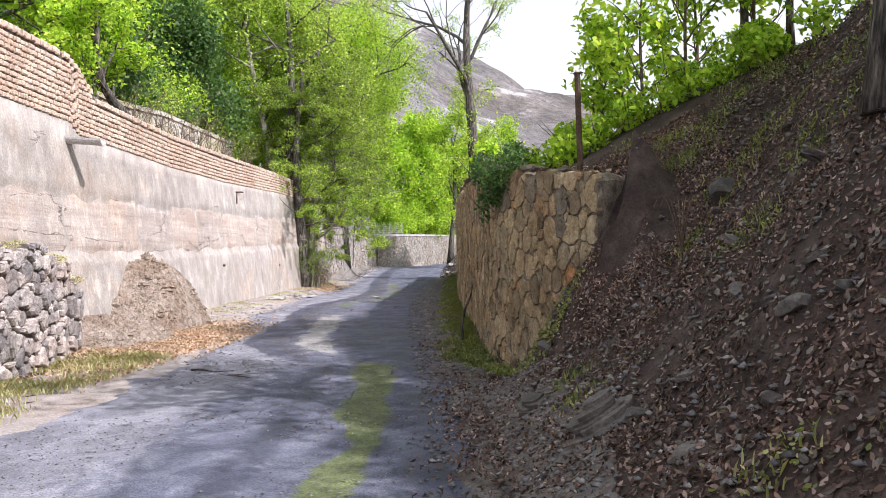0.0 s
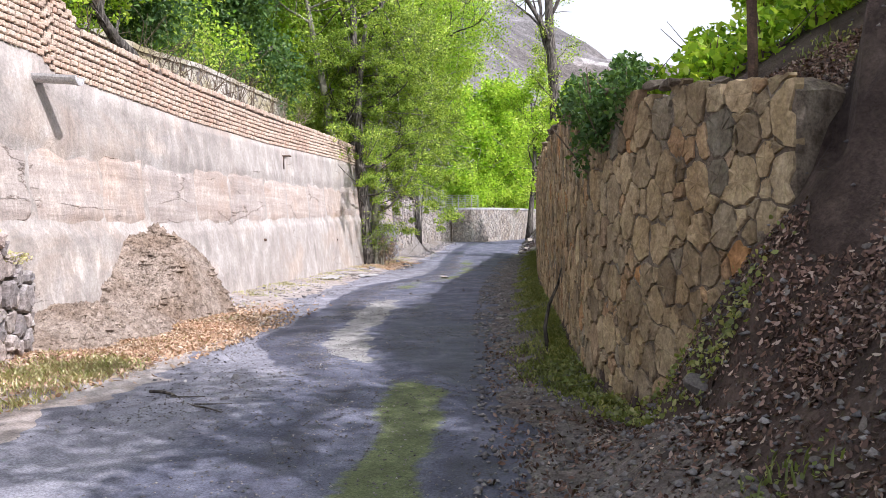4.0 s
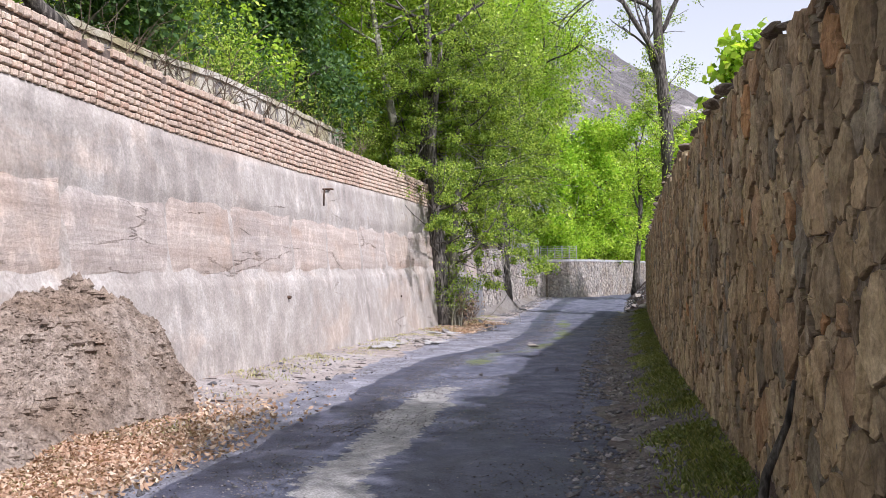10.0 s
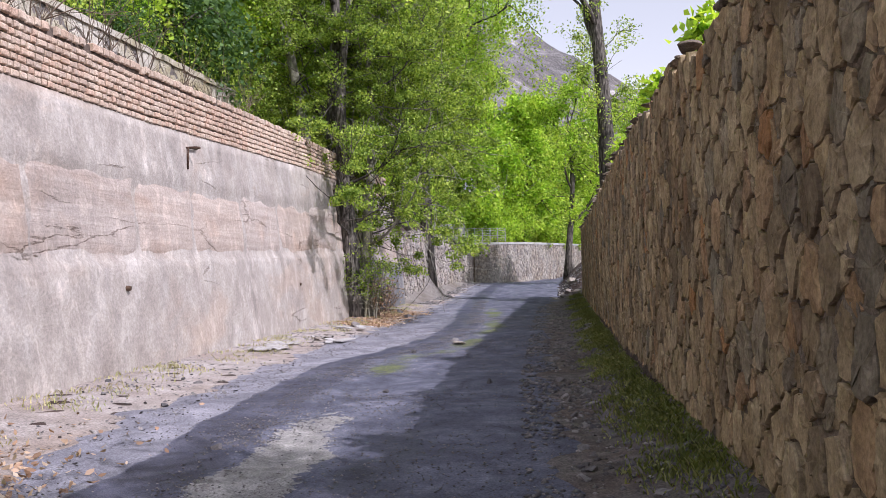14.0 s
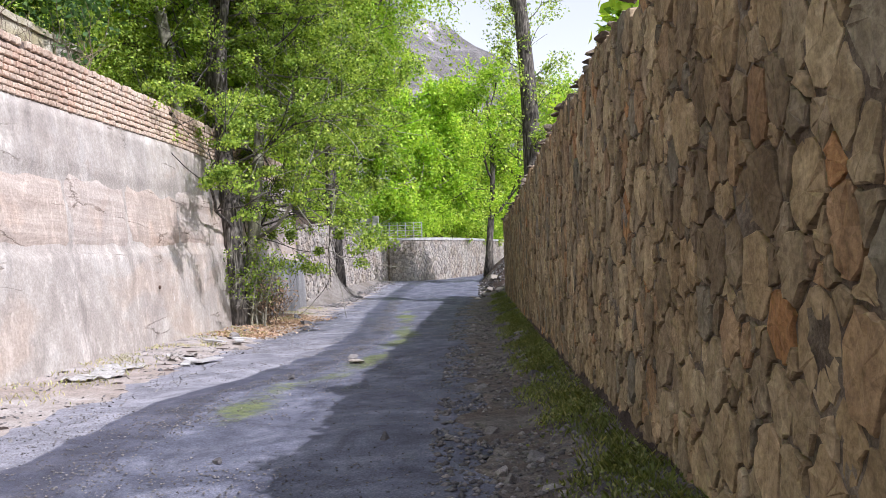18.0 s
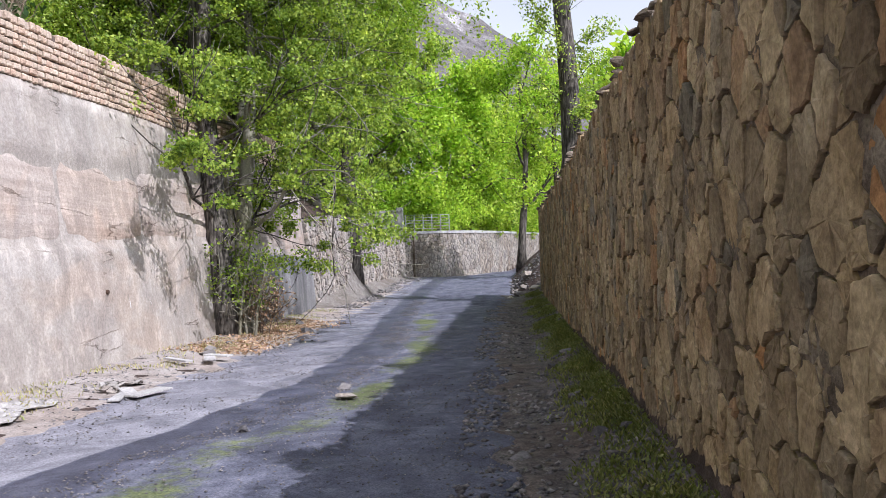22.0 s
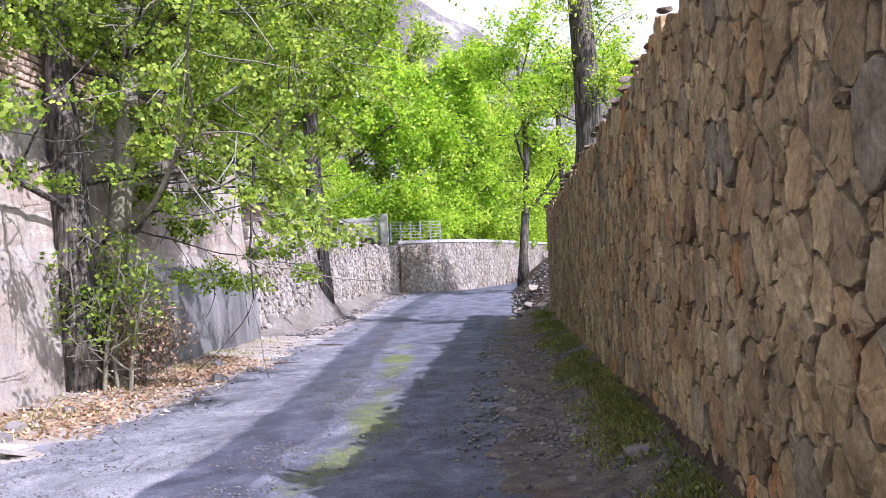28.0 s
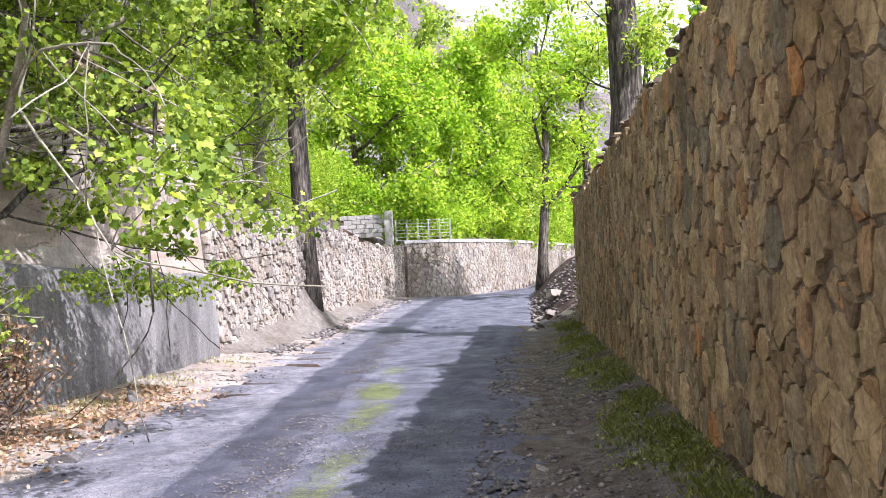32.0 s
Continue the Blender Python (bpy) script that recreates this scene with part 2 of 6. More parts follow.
M_CEMENT = rough_mat("grey_cement", [(0.3, (0.14, 0.138, 0.138)), (0.5, (0.2, 0.197, 0.196)), (0.7, (0.31, 0.305, 0.302))], 3.0, 30.0, (0.75, 0.74, 0.74), 0.6, 0.92, 0.8, 0.03, (1, 1, 0.22))
M_LOAM = rough_mat("loam_panel", [(0.3, (0.37, 0.315, 0.272)), (0.55, (0.44, 0.378, 0.33)), (0.8, (0.52, 0.46, 0.41))], 2.2, 24.0, (0.85, 0.82, 0.8), 0.7, 0.95, 0.9, 0.03, (1, 0.3, 4.5), cracks=0.45, speck=0.3, vary=0.45)
M_BRICK = rough_mat("brick", [(0.3, (0.42, 0.335, 0.268)), (0.55, (0.575, 0.485, 0.4)), (0.8, (0.7, 0.63, 0.54))], 9.0, 60.0, (0.85, 0.8, 0.78), 0.7, 0.9, 0.6, 0.01, vary=1.0)
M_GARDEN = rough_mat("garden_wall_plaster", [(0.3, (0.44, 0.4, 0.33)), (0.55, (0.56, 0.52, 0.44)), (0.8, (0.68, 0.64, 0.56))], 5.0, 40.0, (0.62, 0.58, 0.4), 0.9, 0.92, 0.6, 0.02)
M_BRICKMORTAR = rough_mat("brick_mortar", [(0.3, (0.09, 0.068, 0.055)), (0.7, (0.19, 0.15, 0.122))], 9.0, 60.0, (0.8, 0.78, 0.75), 1.0)
M_RUBBLE = rough_mat("rubble_stone", [(0.3, (0.26, 0.243, 0.226)), (0.55, (0.39, 0.37, 0.348)), (0.8, (0.51, 0.488, 0.466))], 9.0, 40.0, (0.8, 0.75, 0.7), 0.8, 0.92, 0.7, 0.03, vary=1.0)
M_RUBBLEMUD = rough_mat("rubble_mortar", [(0.3, (0.14, 0.124, 0.11)), (0.7, (0.28, 0.255, 0.23))], 9.0, 40.0, (0.75, 0.7, 0.66), 0.8, 0.95, 0.9, 0.04)
M_DRYSTONE = rough_mat("dry_stone", [(0.3, (0.25, 0.225, 0.21)), (0.55, (0.39, 0.355, 0.335)), (0.8, (0.54, 0.5, 0.475))], 6.0, 40.0, (0.8, 0.72, 0.68), 0.8, 0.9, 0.6, 0.02, (1, 1, 2.5), vary=1.0)
M_CONCRETE = rough_mat("concrete", [(0.3, (0.42, 0.41, 0.4)), (0.7, (0.58, 0.565, 0.55))], 3.0, 40.0, (0.75, 0.74, 0.73), 0.6, 0.9, 0.4, 0.01)
M_CHALK = rough_mat("chalk", [(0.3, (0.66, 0.65, 0.64)), (0.7, (0.8, 0.79, 0.78))], 20.0, 90.0)
M_LOOSE = rough_mat("loose_stone", [(0.3, (0.15, 0.143, 0.137)), (0.6, (0.24, 0.228, 0.22)), (0.8, (0.34, 0.325, 0.31))], 8.0, 60.0, (0.85, 0.82, 0.8), 2.0, 0.9, 0.6, 0.01, vary=1.0)
M_SLATE = rough_mat("bank_slate", [(0.3, (0.08, 0.072, 0.066)), (0.55, (0.15, 0.137, 0.126)), (0.8, (0.245, 0.227, 0.21))], 9.0, 50.0, (0.8, 0.75, 0.7), 1.5, 0.85, 0.6, 0.01, vary=1.0)
M_BARK = rough_mat("bark", [(0.36, (0.03, 0.026, 0.022)), (0.5, (0.1, 0.088, 0.076)), (0.66, (0.24, 0.215, 0.185))], 20.0, 60.0, (0.7, 0.7, 0.65), 1.5, 0.95, 1.0, 0.03, (1, 1, 0.16))
M_BARKPALE = rough_mat("pale_bark", [(0.3, (0.2, 0.19, 0.15)), (0.55, (0.34, 0.32, 0.26)), (0.8, (0.45, 0.43, 0.36))], 8.0, 40.0, (0.6, 0.6, 0.5), 1.5, 0.9, 0.5, 0.02, (1, 1, 0.3))
M_TWIG = rough_mat("dry_twig", [(0.3, (0.11, 0.08, 0.055)), (0.7, (0.24, 0.19, 0.14))], 20.0, 60.0)
M_RUST = rough_mat("rusty_iron", [(0.3, (0.055, 0.035, 0.026)), (0.7, (0.14, 0.085, 0.055))], 18.0, 90.0, rough=0.7)
M_GALV = rough_mat("weathered_steel", [(0.3, (0.45, 0.44, 0.42)), (0.7, (0.6, 0.59, 0.57))], 18.0, 90.0, rough=0.6)
M_PLASTIC = rough_mat("torn_white_sheet", [(0.3, (0.27, 0.25, 0.23)), (0.7, (0.47, 0.45, 0.425))], 12.0, 60.0, rough=0.7, relief=0.3)
M_MOUND = rough_mat("clay_straw", [(0.3, (0.15, 0.115, 0.09)), (0.5, (0.3, 0.24, 0.19)), (0.75, (0.46, 0.385, 0.315))], 9.0, 40.0, (0.8, 0.74, 0.68), 1.2, 0.95, 1.0, 0.06)
M_HILL = rough_mat("bare_hillside", [(0.3, (0.09, 0.085, 0.08)), (0.5, (0.145, 0.135, 0.128)), (0.6, (0.21, 0.197, 0.19)), (0.68, (0.5, 0.49, 0.485))], 0.05, 0.5, (0.8, 0.75, 0.7), 0.02, 0.95, 1.0, 3.0)


def leaf_mat(name, stops, trans=0.5, gloss=0.35):
    m, t, b = material(name)
    geo = t.nodes.new("ShaderNodeNewGeometry")
    col = ramp(t, geo.outputs["Random Per Island"], stops)
    col = mix(t, 0.5, col, mix(t, 1.0, col, ramp(t, noise_of(t, coords(t), 0.9, 2.0), [(0.35, (0.6, 0.68, 0.6)), (0.65, (1.25, 1.2, 1.1))]), "MULTIPLY"))
    t.links.new(col, b.inputs["Base Color"])
    b.inputs["Roughness"].default_value = 0.45
    b.inputs["Specular IOR Level"].default_value = gloss
    tr = t.nodes.new("ShaderNodeBsdfTranslucent")
    t.links.new(mix(t, 1.0, col, (1.45, 1.45, 0.55), "MULTIPLY"), tr.inputs["Color"])
    ms = t.nodes.new("ShaderNodeMixShader")
    ms.inputs[0].default_value = trans
    t.links.new(b.outputs[0], ms.inputs[1])
    t.links.new(tr.outputs[0], ms.inputs[2])
    t.links.new(ms.outputs[0], t.nodes["Material Output"].inputs["Surface"])
    return m


M_LEAF = leaf_mat("fresh_leaf", [(0.0, (0.12, 0.24, 0.03)), (0.35, (0.36, 0.54, 0.055)), (0.8, (0.5, 0.64, 0.08)), (1.0, (0.68, 0.76, 0.18))], 0.5, 0.2)
M_LEAFB = leaf_mat("olive_leaf", [(0.0, (0.09, 0.16, 0.025)), (0.4, (0.3, 0.44, 0.066)), (0.8, (0.5, 0.61, 0.12)), (1.0, (0.7, 0.76, 0.26))], 0.45, 0.2)
M_LEAFE = leaf_mat("maple_leaf", [(0.0, (0.07, 0.125, 0.025)), (0.4, (0.22, 0.32, 0.055)), (0.8, (0.36, 0.46, 0.085)), (1.0, (0.5, 0.58, 0.14))], 0.45, 0.15)
M_LEAFD = leaf_mat("dark_leaf", [(0.0, (0.04, 0.09, 0.03)), (0.6, (0.085, 0.16, 0.05)), (1.0, (0.17, 0.27, 0.09))], 0.4)
M_GRASS = leaf_mat("grass_blade", [(0.0, (0.13, 0.15, 0.05)), (0.6, (0.22, 0.26, 0.085)), (1.0, (0.42, 0.4, 0.2))], 0.4)
M_STRAW = leaf_mat("dry_grass", [(0.0, (0.4, 0.34, 0.2)), (0.5, (0.56, 0.5, 0.31)), (1.0, (0.36, 0.4, 0.14))], 0.3)
# Shade put into the colour: a darker copy of fallen_leaf for bank and verge.
M_SHADELEAF = leaf_mat("shaded_leaf", [(0.0, (0.036, 0.021, 0.017)), (0.5, (0.11, 0.064, 0.05)), (0.85, (0.235, 0.145, 0.115)), (1.0, (0.42, 0.33, 0.29))], 0.1, 0.2)
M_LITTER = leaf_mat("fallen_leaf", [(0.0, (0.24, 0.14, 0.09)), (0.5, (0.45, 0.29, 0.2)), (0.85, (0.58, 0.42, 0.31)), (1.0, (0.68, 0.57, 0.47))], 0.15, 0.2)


def ground_mat():
    """Bare earth with stones and leaf crumbs."""
    m, t, b = material("bare_earth")
    v = coords(t)
    n1, n2, n3 = noise_of(t, v, 3.0, 6.0, 0.65), noise_of(t, v, 40.0, 4.0, 0.7), noise_of(t, v, 0.5, 3.0)
    # Browns set darker to carry the deep shade on the bank.
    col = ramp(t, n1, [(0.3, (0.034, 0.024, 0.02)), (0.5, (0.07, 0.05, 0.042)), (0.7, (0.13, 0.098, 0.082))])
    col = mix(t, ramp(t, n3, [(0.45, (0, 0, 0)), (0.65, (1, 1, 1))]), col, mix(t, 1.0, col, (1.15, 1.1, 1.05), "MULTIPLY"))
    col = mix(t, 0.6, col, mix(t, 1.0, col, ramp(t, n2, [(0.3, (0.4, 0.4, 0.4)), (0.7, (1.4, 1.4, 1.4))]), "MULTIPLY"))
    t.links.new(col, b.inputs["Base Color"])
    b.inputs["Roughness"].default_value = 0.95
    b.inputs["Specular IOR Level"].default_value = 0.2
    bump(t, b, mix(t, 0.5, n1, n2), 1.0, 0.05)
    return m


def road_mat():
    """Worn asphalt under dust; attributes: dust, wet and algae."""
    m, t, b = material("worn_road")
    v = coords(t)
    n1, n2, n3 = noise_of(t, v, 2.2, 6.0, 0.7), noise_of(t, v, 60.0, 4.0, 0.7), noise_of(t, v, 0.55, 4.0, 0.6, 0.6)
    n4 = noise_of(t, v, 9.0, 5.0, 0.7)
    col = ramp(t, n1, [(0.3, (0.07, 0.073, 0.099)), (0.5, (0.111, 0.115, 0.152)), (0.68, (0.18, 0.182, 0.223))])

    def attr(name):
        a = t.nodes.new("ShaderNodeAttribute")
        a.attribute_name = name
        return a.outputs["Fac"]

    def edge(fac, amount, lo, hi):
        add = node(t, "ShaderNodeMath")
        add.operation = "MULTIPLY_ADD"
        t.links.new(n4, add.inputs[0])
        add.inputs[1].default_value = amount
        t.links.new(fac, add.inputs[2])
        return ramp(t, add.outputs[0], [(lo, (0, 0, 0)), (hi, (1, 1, 1))])

    dust = edge(attr("dust"), 0.6, 0.55, 0.78)
    wet_dark = edge(attr("wet_dark"), 0.5, 0.64, 0.71)
    alg = edge(attr("algae"), 0.9, 0.78, 1.0)
    mud = edge(attr("mud"), 0.9, 0.84, 0.88)
    col = mix(t, dust, col, ramp(t, n3, [(0.3, (0.178, 0.175, 0.2)), (0.7, (0.272, 0.266, 0.297))]))
    col = mix(t, mud, col, ramp(t, n4, [(0.35, (0.22, 0.21, 0.198)), (0.65, (0.31, 0.298, 0.284))]))
    col = mix(t, alg, col, ramp(t, n4, [(0.35, (0.09, 0.11, 0.045)), (0.65, (0.15, 0.168, 0.08))]))
    col = mix(t, wet_dark, col, mix(t, 1.0, col, (0.64, 0.64, 0.69), "MULTIPLY"))
    blot = ramp(t, noise_of(t, coords(t, (1, 0.8, 1)), 1.7, 7.0, 0.72, 0.9), [(0.38, (0.62, 0.62, 0.64)), (0.52, (1, 1, 1)), (0.66, (1.4, 1.39, 1.37))])
    col = mix(t, 0.85, col, mix(t, 1.0, col, blot, "MULTIPLY"))
    col = mix(t, 0.7, col, mix(t, 1.0, col, ramp(t, n2, [(0.36, (0.45, 0.45, 0.45)), (0.64, (1.5, 1.5, 1.5))]), "MULTIPLY"))
    t.links.new(col, b.inputs["Base Color"])
    t.links.new(ramp(t, wet_dark, [(0.0, (0.92, 0.92, 0.92)), (1.0, (0.6, 0.6, 0.6))]), b.inputs["Roughness"])
    b.inputs["Specular IOR Level"].default_value = 0.3
    bump(t, b, mix(t, 0.5, n4, n2), 0.8, 0.02)
    return m


M_GROUND, M_ROAD = ground_mat(), road_mat()
M_DUST = rough_mat("dusty_verge", [(0.3, (0.26, 0.225, 0.2)), (0.5, (0.36, 0.32, 0.292)), (0.72, (0.45, 0.41, 0.385))], 3.0, 45.0, (0.85, 0.78, 0.72), 0.5, 0.95, 1.0, 0.03)
M_SOIL = rough_mat("stony_soil", [(0.3, (0.085, 0.074, 0.067)), (0.5, (0.14, 0.124, 0.113)), (0.72, (0.22, 0.198, 0.182))], 6.0, 55.0, (0.85, 0.74, 0.68), 1.2, 0.95, 1.0, 0.03, speck=0.8)

# ---------------------------------------------------------------- the lie of the land
R_FACE = [(3.35, 5.2), (2.98, 5.75), (2.62, 6.5), (2.25, 7.4), (1.98, 8.4), (1.87, 10.0), (1.8, 13.0), (1.72, 16.5), (1.67, 19.0), (1.64, 22.0), (1.66, 27.0), (1.72, 36.0), (1.79, 44.6)]
R_TOP = [(5.2, 2.05), (5.75, 2.3), (6.5, 2.42), (7.4, 2.55), (9.5, 2.68), (12.0, 2.84), (15.0, 2.94), (18.0, 3.03), (24.0, 3.0), (30.0, 2.9), (37.0, 2.86), (44.6, 2.9)]
L_FACE = -4.9


def right_x(y):
    return np.interp(y, [p[1] for p in R_FACE], [p[0] for p in R_FACE])


def right_top(y):
    return table(y, R_TOP)


def road_left(y):
    return table(y, [(-5, -2.4), (8, -2.2), (12, -2.5), (17, -3.4), (25, -3.55), (32, -3.35), (40, -3.6), (60, -3.9), (62, -3.5), (65.5, -0.6), (69, 0.6), (75, 2.2), (84, 4.2)])


def road_right(y):
    return table(y, [(-5, 1.75), (4, 1.7), (9, 1.3), (14, 1.0), (20, 0.75), (30, 0.6), (40, 0.55), (57, 0.8), (61, 1.7), (66, 3.6), (70, 5.0), (75, 6.5), (84, 9.0)])


BEND = [(-4.37, 62.0), (-2.9, 62.6), (-1.1, 65.5), (0.0, 69.0), (1.5, 75.0), (3.5, 84.0), (5.0, 91.0)]


def bend_y(x):
    """Where the far wall stands, by x."""
    return np.interp(x, [p[0] for p in BEND] + [40.0], [p[1] for p in BEND] + [190.0])


def land(x, y):
    """Height of the ground sheet."""
    x, y = np.broadcast_arrays(np.asarray(x, float), np.asarray(y, float))
    z = 0.45 * smooth(40, 62, y) + 0.15 * smooth(62, 75, y) + 0.02 * wob(x, y, 1.3) + 0.012 * wob(x, y, 0.37, 2.0)
    z = z + 0.14 * smooth(-3.2, -5.0, x) + 0.2 * smooth(0.9, 1.8, x) * smooth(8, 11, y)
    # bank and terrace at the sunless side
    fall = np.clip(0.55 * (x - 1.75), 0, None) + 0.55 * np.clip(x - 2.7, 0, None) ** 1.15
    terrace = 3.25 + 0.16 * (x - 4) + 0.4 * smooth(4.2, 5.8, x)
    bank = np.minimum(fall, terrace) + (0.1 * wob(x, y, 0.8, 4.0) + 0.05 * wob(x, y, 0.27, 1.0)) * smooth(1.8, 3.0, x)
    face = right_x(np.clip(y, 5.2, 44.6))
    behind = right_top(np.clip(y, 5.2, 44.6)) - 0.12 + 0.22 * np.clip(x - face - 0.4, 0, 12) + 0.33 * np.clip(x - face - 0.6, 0, 3) * (1 - smooth(8.5, 13, y)) + 0.06 * wob(x, y, 0.6, 3.0)
    kept = np.where(x < face + 0.1, z, np.where(x > face + 0.3, behind, lerp(z, behind, np.clip((x - face - 0.1) / 0.2, 0, 1))))
    near = z + bank + 0.75 * np.exp(-((x - 3.45) / 0.5) ** 2 - ((y - 5.75) / 0.55) ** 2) + 0.35 * np.exp(-((x - 2.95) / 0.4) ** 2 - ((y - 5.1) / 0.45) ** 2)
    edge = smooth(5.3, 6.6, y + 0.55 * (x - 2.6))
    right = lerp(near, np.where(y < 5.4, near, kept), edge)
    pile = z + np.clip(0.8 * (x - 0.9), 0, 1.25) * smooth(44.5, 48.0, y) * (1 - smooth(58.5, 61, y)) + 0.1 * wob(x, y, 0.7) * smooth(0.9, 1.6, x) * (1 - smooth(58.5, 61, y))
    rise = np.clip(0.4 * (x - np.maximum(2.6, road_right(y) + 0.7)), 0, 5) * smooth(44.6, 48.0, y)
    right = np.where(y > 44.6, np.where(x > 0.9, pile + rise, pile), right)
    right = right + 0.95 * np.exp(-((x - 3.28) / 0.3) ** 2 - ((y - 5.52) / 0.3) ** 2)
    # soil banked up against the wall end
    apron = np.clip(2.1 * (x - 2.2), 0, 1.75) * smooth(7.6, 6.4, y) * smooth(4.3, 5.6, y) + 0.06 * wob(x, y, 0.3, 6) * (x > 2.2)
    right = np.where((x < face + 0.12) & (y > 4.3) & (y < 7.6), np.maximum(right, z + apron), right)
    # terraces at the sunlit side
    top = np.where(y < 40.4, 4.05, table(y, [(40.4, 2.55), (46, 2.95), (50, 2.9), (55, 2.5), (60, 2.5), (63, 2.9)]))
    slope = np.where(y < 40.4, 0.3 * np.clip(-5.7 - x, 0, 30) ** 0.9, 0.62 * np.clip(-5.5 - x, 0, 2.5) + 0.25 * np.clip(-8.0 - x, 0, 30))
    up = top + slope + 0.06 * wob(x, y, 0.9)
    left = np.where(x > -5.3, z, np.where(x < -5.6, up, lerp(z, up, np.clip((-5.3 - x) / 0.3, 0, 1))))
    left = np.where(y < 9.0, lerp(left, z + 0.5 * np.clip(-3.9 - x, 0, 4), smooth(9.0, 7.5, y)), left)
    out = np.where(x > 0.9, right, left)
    out = out - 0.07 * smooth(-3.0, -2.3, x) * smooth(1.2, 0.5, x)
    bend = bend_y(x) + 0.35
    ahead = 2.75 + 0.05 * np.clip(y - bend - 1.0, 0, 200)
    out = np.where(y > bend, np.maximum(out, lerp(out, ahead, np.clip((y - bend) / 0.3, 0, 1))), out)
    return out


def steps(*runs):
    """Coordinates from runs of (start, end, step)."""
    out = []
    for a, b, s in runs:
        out += list(np.arange(a, b - 1e-6, s))
    out.append(runs[-1][1])
    return np.array(out)


def sheet(name, xs, ys, height, mat_):
    gx, gy = np.meshgrid(xs, ys)
    gz = height(gx, gy)
    nx, ny = len(xs), len(ys)
    i = np.arange(nx * ny).reshape(ny, nx)
    f = np.stack([i[:-1, :-1], i[:-1, 1:], i[1:, 1:], i[1:, :-1]], -1).reshape(-1, 4)
    return mesh_ob(name, np.stack([gx, gy, gz], -1).reshape(-1, 3), f, mat_, soft=True)


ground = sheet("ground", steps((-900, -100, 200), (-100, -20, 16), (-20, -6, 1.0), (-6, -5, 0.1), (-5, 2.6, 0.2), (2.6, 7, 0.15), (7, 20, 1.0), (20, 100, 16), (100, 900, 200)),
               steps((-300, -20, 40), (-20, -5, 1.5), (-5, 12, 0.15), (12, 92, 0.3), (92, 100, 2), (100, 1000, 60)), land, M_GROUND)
tagged(ground, "bare brown earth ground with verges and banks", "ground", kind="structure")

# the worn road, a thin sheet over the ground
STRIPE = [(-5, 0.65), (2.4, 0.6), (4.3, 0.64), (8.1, 0.4), (9.5, -0.3), (11.2, -1.05), (13, -1.2), (16, -1.35), (19, -1.65), (22, -1.75), (24.5, -1.15), (26.5, -0.85), (30, -0.8), (33, -1.0), (40, -1.6), (48, -1.9), (60, -1.8), (66, 1.0), (75, 4.0), (84, 6.5)]


